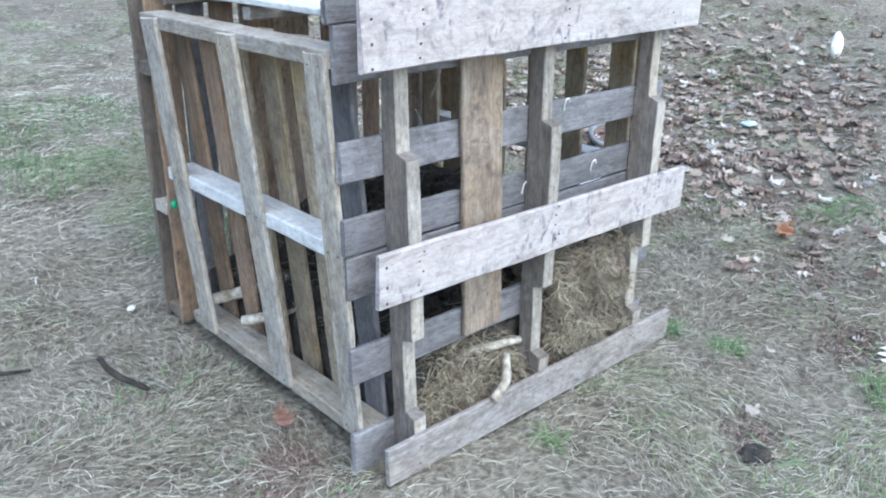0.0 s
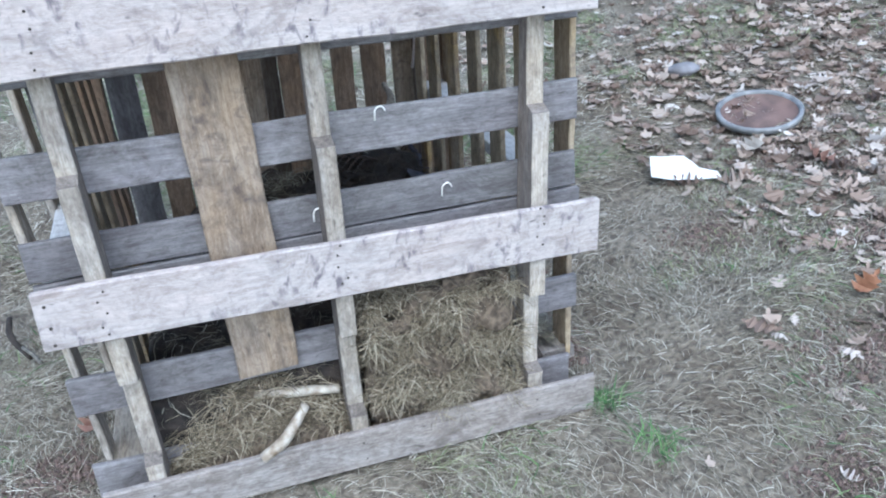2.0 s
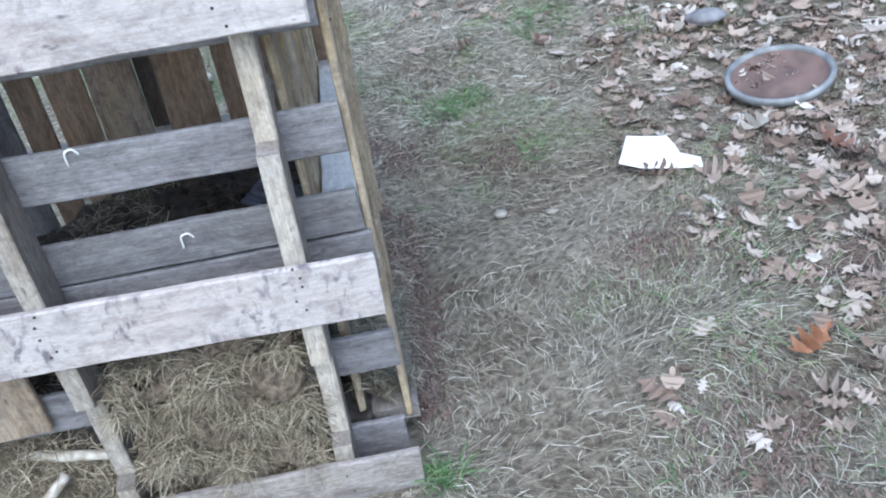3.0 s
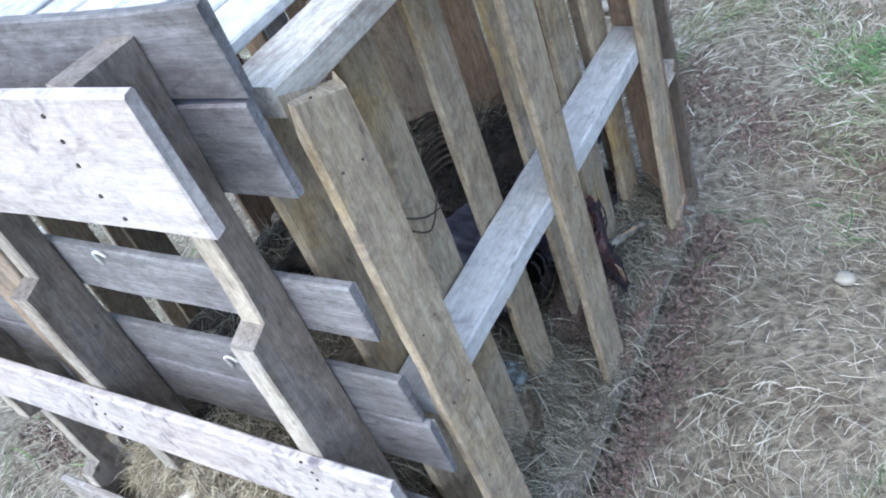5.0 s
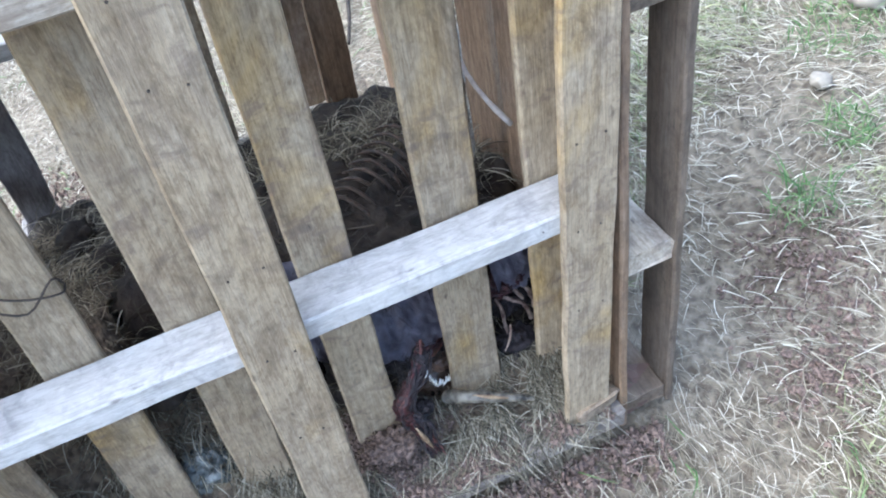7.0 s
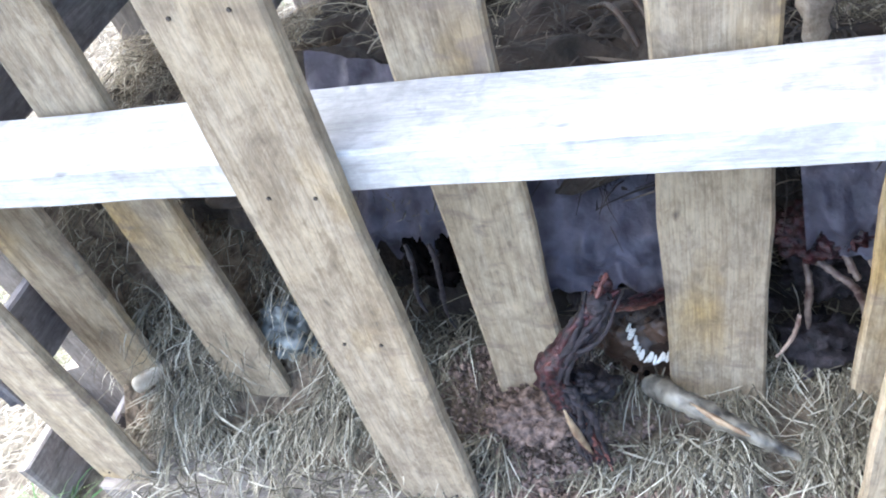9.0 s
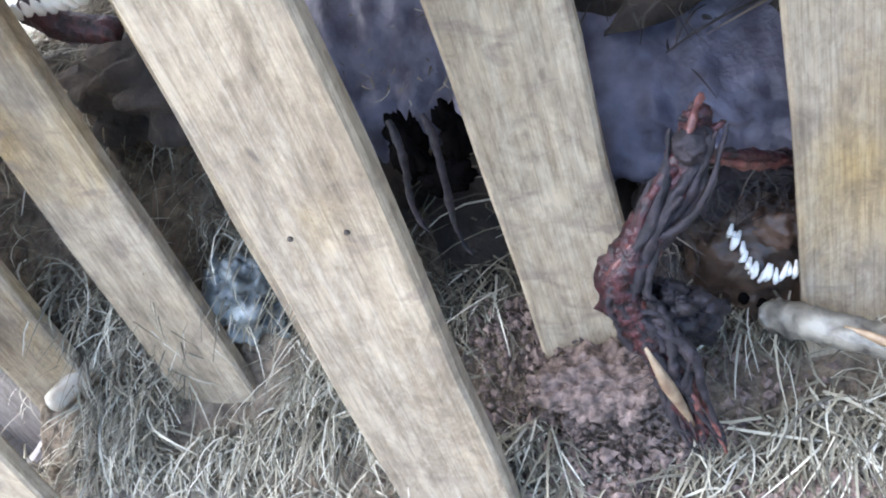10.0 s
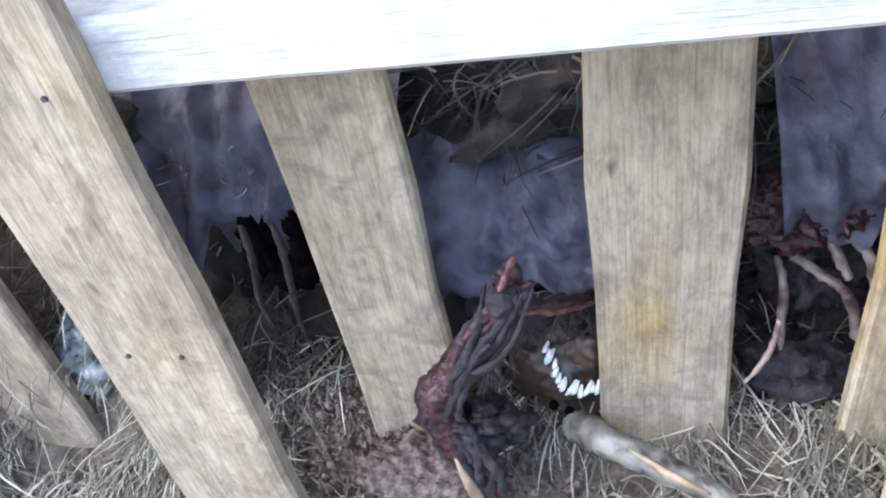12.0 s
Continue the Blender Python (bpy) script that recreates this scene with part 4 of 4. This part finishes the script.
for dz in (0, -0.025):
    tagged(part("wire", tube([(1.09, 0.325, 0.79 + dz), (1.112, 0.33, 0.782 + dz), (1.114, 0.37, 0.75 + dz), (1.112, 0.415, 0.735 - dz), (1.09, 0.42, 0.73)], [0.0016] * 5, 5), IRON), "rusty wire wrapped round a slat", "wire", "wires")

# ================= things on the ground =================
def ground_z(x, y):
    return rise(x, y) + 0.03 * noise.noise((x * 3, y * 3, 0))


def oak_leaf(scale, curl, seed):
    r = random.Random(seed)
    out = []
    for k in range(17):
        t = k / 16
        w = (0.25 + 0.2 * math.sin(t * 3.1416)) * (1 + 0.6 * math.sin(t * 27)) * abs(math.sin(max(t, 0.04) * 3.1416)) ** 0.6 * 0.68
        out.append((t - 0.5, w * 0.75))
    ring = out + [(x, -w) for x, w in out[::-1]]
    return [(x * scale, y * scale, curl * scale * ((x * 1.6) ** 2 + (y * 2.2) ** 2 - 0.15) + r.uniform(-0.02, 0.02) * scale) for x, y in ring]


def leaf_bm(bm, m, scale, curl, seed):
    pts = oak_leaf(scale, curl, seed)
    mid = [bm.verts.new(m @ Vector((x, 0, z - 0.02 * scale))) for x, y, z in pts[:17]]
    up = [bm.verts.new(m @ Vector(p)) for p in pts[:17]]
    dn = [bm.verts.new(m @ Vector(p)) for p in pts[17:][::-1]]
    for i in range(16):
        bm.faces.new((mid[i], mid[i + 1], up[i + 1], up[i]))
        bm.faces.new((dn[i], dn[i + 1], mid[i + 1], mid[i]))


rl = random.Random(11)
verts_all = bmesh.new()
for k in range(4600):
    if k < 3300:
        x, y = rl.gauss(3.0, 0.85), rl.gauss(1.3, 0.8)
    elif k < 4520:
        x, y = rl.uniform(1.4, 6), rl.uniform(-1, 5)
    else:
        x, y = rl.uniform(-2.5, 6), rl.uniform(-2, 4)
    if -0.1 < x < 1.3 and -0.1 < y < 1.4 or (x < 1.75 and y > -0.3 and y < 1.5 and k < 4520):
        continue
    if x < 2.05 and y > 0.2 and x + y < 3.9 + rl.gauss(0, 0.3):
        continue
    s = rl.uniform(0.035, 0.075) if rl.random() < 0.7 else rl.uniform(0.07, 0.12)
    m = Matrix.Translation((x, y, ground_z(x, y) + rl.uniform(0.004, 0.024))) @ Euler((rl.gauss(0, 0.2), rl.gauss(0, 0.2), rl.uniform(0, 6.28))).to_matrix().to_4x4()
    leaf_bm(verts_all, m, s, rl.uniform(-0.5, 0.8), k)
tagged(part("leaf_litter", verts_all, LEAF), "dead oak leaves scattered over the turf", "leaves", kind="stuff")


def single_leaf(at, s, turn, material, label):
    bm = bmesh.new()
    leaf_bm(bm, Matrix(), s, 0.6, 3)
    tagged(part("oak_leaf", bm, material, None, "", Matrix.Translation((at[0], at[1], ground_z(*at) + 0.03)) @ Euler((0.15, -0.2, turn)).to_matrix().to_4x4()), label, "leaf", "single leaves")


RUST = plain("rust_leaf", (0.2, 0.09, 0.045), (0.36, 0.18, 0.1), 30, 0.7)
DULL = plain("dull_red_leaf", (0.15, 0.075, 0.055), (0.26, 0.15, 0.11), 30, 0.7)
PALELEAF = plain("bleached_leaf", (0.32, 0.28, 0.24), (0.48, 0.44, 0.39), 30, 0.7)
single_leaf((2.1, 0.045), 0.12, 0.3, RUST, "rust-orange oak leaf on matted dry grass")
single_leaf((-0.07, 0.4), 0.1, 1.2, DULL, "dull red oak leaf on matted dry grass")
single_leaf((2.428, 1.03), 0.13, 0.2, PALELEAF, "bleached oak leaf beside the white sheet")
single_leaf((2.576, 0.808), 0.14, 2.0, DULL, "dull red oak leaf on matted dry grass")
single_leaf((2.246, -0.284), 0.09, 0.8, PALELEAF, "bleached oak leaf on matted dry grass")

# torn white sheet
bm = bmesh.new()
outline = [(-0.12, 0.09), (-0.11, -0.06), (-0.03, -0.075), (0.06, -0.065), (0.15, -0.05), (0.135, 0.0), (0.07, 0.01), (0.045, 0.055), (0.01, 0.095), (-0.06, 0.085)]
fan = [bm.verts.new((x, y, 0.01 * noise.noise((x * 20, y * 20, 2)) + 0.025 * x)) for x, y in outline]
bm.faces.new(fan)
bmesh.ops.triangulate(bm, faces=bm.faces[:])
bmesh.ops.solidify(bm, geom=bm.faces[:], thickness=0.002)
tagged(part("torn_sheet", bm, PAPER, None, "", Matrix.Translation((2.11, 1.03, ground_z(2.11, 1.03) + 0.042)) @ Euler((0.2, 0.0, -0.55)).to_matrix().to_4x4()), "torn white sheet lying on leaf litter", "paper")

# shallow dish
dish = thing("dish", (2.62, 1.25, ground_z(2.62, 1.25)), "shallow round terracotta dish with a grey rim", "dish")
def ring_mesh(profile, seg=40, caps=True):
    bm = bmesh.new()
    rows = [[bm.verts.new((r * math.cos(6.2832 * k / seg), r * math.sin(6.2832 * k / seg), z)) for k in range(seg)] for r, z in profile]
    for a, b in zip(rows, rows[1:]):
        for k in range(seg):
            bm.faces.new((a[k], a[(k + 1) % seg], b[(k + 1) % seg], b[k])).smooth = True
    if caps:
        bm.faces.new(rows[0][::-1])
        bm.faces.new(rows[-1])
    return bm
tilt = Matrix.Translation((2.62, 1.25, ground_z(2.62, 1.25) + 0.01)) @ Euler((0.12, -0.16, 0)).to_matrix().to_4x4() @ Matrix.Scale(0.88, 4)
part("bowl", ring_mesh([(0.13, 0), (0.175, 0.02), (0.19, 0.05), (0.18, 0.05), (0.15, 0.03), (0.1, 0.022), (0.09, 0.03), (0.03, 0.032)]), TERRACOTTA, dish, "", tilt)
part("rim", ring_mesh([(0.178, 0.03), (0.198, 0.035), (0.202, 0.06), (0.19, 0.068), (0.178, 0.06), (0.178, 0.03)], caps=False), GLAZE, dish, "grey rim", tilt)

for at, size, material, label in (((1.582, 1.01), (0.022, 0.018, 0.014), STONE, "small pale stone on matted grass"),
                                  ((1.741, 0.965), (0.02, 0.01, 0.008), STONE, "small pale stone on matted grass"),
                                  ((2.561, 1.742), (0.08, 0.05, 0.03), GREYSTONE, "flat grey stone among dead leaves"),
                                  ((0.69, 2.03), (0.03, 0.024, 0.018), STONE, "rounded pale stone in the grass"),
                                  ((3.186, 2.81), (0.09, 0.06, 0.04), STONE, "rounded pale stone in the grass"),
                                  ((-0.103, 1.339), (0.014, 0.012, 0.01), CHALK, "tiny white pebble in the grass"),
                                  ((0.517, 2.309), (0.06, 0.04, 0.03), STONE, "rounded pale stone in the grass")):
    bm = lump((0, 0, 0), size, 0.2, 1.5, 3, size[0] * 90)
    tagged(part("stone", bm, material, None, "", Matrix.Translation((*at, ground_z(*at) + size[2] * 0.7 + 0.008))), label, "stone", "loose stones")
bm = lump((0, 0, 0), (0.05, 0.035, 0.09), 0.25, 1.2, 2, 4, smooth=False)
tagged(part("white_scrap", bm, PAPER, None, "", Matrix.Translation((4.662, 1.047, ground_z(4.662, 1.047) + 0.08))), "upright crumpled white scrap in the grass", "scrap")
bm = lump((0, 0, 0), (0.05, 0.04, 0.012), 0.4, 2, 3, 7)
tagged(part("blue_scrap", bm, plain("pale_blue_scrap", (0.35, 0.45, 0.48), (0.55, 0.62, 0.64), 20, 0.5), None, "", Matrix.Translation((3.22, 0.841, ground_z(3.22, 0.841) + 0.03))), "crumpled pale blue scrap among dead leaves", "scrap")
# bare soil showing through the turf
BARE = ((1.605, -0.459, 0.13), (1.921, -0.157, 0.2), (2.318, 0.312, 0.2), (1.75, -0.75, 0.12), (1.985, 0.598, 0.18), (-0.271, 0.151, 0.14), (-0.132, 0.27, 0.12), (1.664, 1.379, 0.12), (1.101, 1.662, 0.16), (1.309, 1.528, 0.12), (0.911, -0.502, 0.07), (2.563, 1.05, 0.25))
for x, y, r in BARE:
    n = int(9000 * r)
    xy = np.stack([np.random.normal(x, r * 0.55, n), np.random.normal(y, r * 0.45, n)], -1)
    xy = xy[(xy[:, 1] < -0.03) | (xy[:, 1] > 1.3) | (xy[:, 0] > 1.24) | (xy[:, 0] < -0.06)]
    hz = np.array([ground_z(a, b) for a, b in xy]) + U(0, 0.01, len(xy))
    crumbs("bare_soil", np.concatenate([xy, hz[:, None]], 1), np.random.exponential(0.003, len(xy)).clip(0.0014, 0.012), CRUMB, "patch of bare brown soil crumbs in the turf")
# hole in the turf: a flat dark lump stands for its shaded inside
bm = lump((0, 0, 0), (0.05, 0.04, 0.012), 0.3, 2, 3, 9)
tagged(part("hole", bm, SOIL, None, "", Matrix.Translation((0.836, -0.543, ground_z(0.836, -0.543) + 0.012))), "small dark burrow hole in the turf", "hole")
for pts, rad, lab in (([(-0.34, 1.02, 0.07), (-0.33, 0.93, 0.05), (-0.27, 0.83, 0.02)], [0.009, 0.01, 0.007], "dark broken stick in the grass"),
                      ([(-0.29, 0.86, 0.045), (-0.26, 0.82, 0.04), (-0.23, 0.77, 0.03)], [0.005, 0.006, 0.005], "thin pale stick in the grass"),
                      ([(-0.95, 1.3, 0.025), (-0.7, 1.24, 0.035), (-0.5, 1.17, 0.025)], [0.006, 0.007, 0.005], "dark broken stick in the grass")):
    tagged(part("stick", tube(pts, rad, 8, 0.2, 3), GREYSTICK if "pale" in lab else SOIL), lab, "stick", "sticks in the grass")
bm = bmesh.new()
bmesh.ops.create_cube(bm, size=1)
bmesh.ops.bevel(bm, geom=bm.edges[:], offset=0.12, segments=1, affect="EDGES")
for v in bm.verts:
    v.co = Vector((v.co.x * 0.03, v.co.y * 0.09, v.co.z * 0.03)) + 0.004 * Vector((rl.uniform(-1, 1), rl.uniform(-1, 1), rl.uniform(-1, 1)))
tagged(part("wood_chunk", bm, WARM, None, "", Matrix.Translation((1.2, 1.1, 0.135)) @ Euler((0, 0, 0.2)).to_matrix().to_4x4()), "splintered wood chunk on the lowest rail", "wood")
bm = lump((0, 0, 0), (0.05, 0.07, 0.05), 0.3, 2, 3, 12, smooth=False)
tagged(part("brick_lump", bm, TERRACOTTA, None, "", Matrix.Translation((1.14, 1.205, 0.04))), "broken reddish brick lump at the corner", "brick")
bm = lump((0, 0, 0), (0.012, 0.008, 0.014), 0.2, 2, 3, 5)
tagged(part("green_tag", bm, plain("green_plastic", (0.02, 0.2, 0.09), (0.04, 0.28, 0.13), 20, 0.4), None, "", Matrix.Translation((-0.03, 1.04, 0.5))), "small green plastic tag on the slat's edge", "tag")

# ================= turf =================
def dist_keep(x, y):
    return ~((x > -0.01) & (x < 1.22) & (y > 0.02) & (y < 1.28))


def turf(name, n, box, wid, ln, label, material=STRAW, green=False, dense=0.38, inner=None):
    x, y = U(box[0], box[1], n), U(box[2], box[3], n)
    keep = dist_keep(x, y)
    if inner:
        keep &= ~((x > inner[0]) & (x < inner[1]) & (y > inner[2]) & (y < inner[3]))
    val = np.array([noise.noise((a * 1.7, b * 1.7, 9)) + 0.6 * noise.noise((a * 5, b * 5, 4)) for a, b in zip(x, y)])
    keep &= (np.random.rand(n) < np.clip(dense + 1.0 * val + 0.4, 0.22, 1)) if not green else (val > 0.12)
    bare = np.exp(-((x - 1.27) / 0.09) ** 2) * ((y > 0.3) & (y < 1.2)) + 0.9 * np.exp(-((x - 2.0) / 0.3) ** 2 - ((y + 0.15) / 0.18) ** 2)
    for c in BARE:
        bare = np.maximum(bare, 0.9 * np.exp(-((x - c[0]) ** 2 + (y - c[1]) ** 2) / c[2] ** 2))
    keep &= np.random.rand(n) > 0.8 * bare
    x, y = x[keep], y[keep]
    m = len(x)
    z = np.array([ground_z(a, b) for a, b in zip(x, y)]) + U(-0.004, 0.018, m)
    flow = np.array([4 * noise.noise((a * 1.3, b * 1.3, 2)) for a, b in zip(x, y)])
    head = np.where(np.random.rand(m) < 0.5, flow + U(-0.6, 0.6, m), U(0, 6.28, m))
    return strands(name, np.stack([x, y, z], -1), head, U(ln[0], ln[1], m), U(wid[0], wid[1], m), U(-0.05, 0.4, m) if not green else U(0.2, 1.0, m), U(-1.0, 1.0, m), material, label, "grass", 0.25)


turf("dry_grass", 250000, (-1.9, 3.4, -1.7, 2.7), (0.0009, 0.0022), (0.02, 0.085), "matted dry grass lying over the soil")
turf("dry_grass", 90000, (-4.5, 7.5, -2.5, 7), (0.002, 0.005), (0.05, 0.16), "matted dry grass lying over the soil", dense=0.3, inner=(-1.8, 3.2, -1.6, 2.5))
PALESTRAW = blades_mat("bleached_straw", [(0.0, (0.2, 0.18, 0.13)), (0.4, (0.36, 0.335, 0.26)), (0.8, (0.54, 0.515, 0.43)), (1.0, (0.7, 0.67, 0.58))])
turf("dry_grass", 120000, (-2.4, 2.4, 1.5, 6.5), (0.0014, 0.0032), (0.03, 0.09), "bleached dry grass lying in loose swathes", PALESTRAW, dense=0.2)
turf("dry_grass", 60000, (-2.0, 3.4, -1.7, 1.6), (0.0009, 0.002), (0.02, 0.07), "bleached dry grass lying in loose swathes", PALESTRAW, dense=0.0)
turf("green_grass", 26000, (-4.5, 7.5, -2, 7), (0.002, 0.005), (0.04, 0.1), "short green blades among the dry grass", GREEN, True)
OLIVE = blades_mat("olive_blades", [(0.0, (0.1, 0.12, 0.055)), (0.5, (0.2, 0.22, 0.11)), (1.0, (0.34, 0.36, 0.2))])
turf("olive_grass", 36000, (-4.0, 1.2, 1.5, 6.5), (0.0018, 0.004), (0.04, 0.11), "olive green grass mixed into the dry turf", OLIVE, True)
turf("olive_grass", 26000, (0.0, 3.2, 1.35, 3.3), (0.0012, 0.0028), (0.02, 0.07), "olive green grass mixed into the dry turf", OLIVE, True)
turf("olive_grass", 22000, (0.3, 3.2, -1.6, 1.0), (0.0012, 0.0026), (0.02, 0.06), "olive green grass mixed into the dry turf", OLIVE, True)
turf("olive_grass", 30000, (1.5, 7.0, 1.0, 6.5), (0.0018, 0.004), (0.04, 0.11), "olive green grass mixed into the dry turf", OLIVE, True)
for x, y, r, c in ((1.251, 0.015, 0.05, 90), (1.395, -0.679, 0.09, 110), (1.5, 1.71, 0.1, 160), (1.62, 1.75, 0.08, 110), (0.469, -0.127, 0.05, 50), (1.756, 1.331, 0.06, 50), (2.542, -0.033, 0.1, 90), (0.35, -0.75, 0.1, 60), (1.988, 2.077, 0.14, 160), (0.899, 2.217, 0.15, 160), (1.286, -0.198, 0.06, 70), (0.952, -0.902, 0.08, 60), (2.386, 0.003, 0.09, 80), (0.846, 1.97, 0.07, 90), (0.952, 1.766, 0.08, 90), (0.558, 2.193, 0.12, 150), (0.382, 3.375, 0.45, 800), (0.096, 2.554, 0.3, 500), (-0.259, 3.01, 0.4, 500), (-0.9, 2.6, 0.2, 200), (3.919, 1.315, 0.25, 260), (3.472, 2.624, 0.3, 300)):
    a, d = U(0, 6.28, c), r * np.sqrt(np.random.rand(c))
    bx, by = x + d * np.cos(a), y + d * np.sin(a)
    bz = np.array([ground_z(p, q) for p, q in zip(bx, by)])
    t = strands("grass_tuft", np.stack([bx, by, bz], -1), U(0, 6.28, c), U(0.04, 0.1, c), U(0.002, 0.004, c), U(0.6, 1.3, c), U(-1, 1, c), GREEN, "bright green grass tuft in the dry turf", "grass tuft", 0.2)
    tagged(t, group="green tufts")
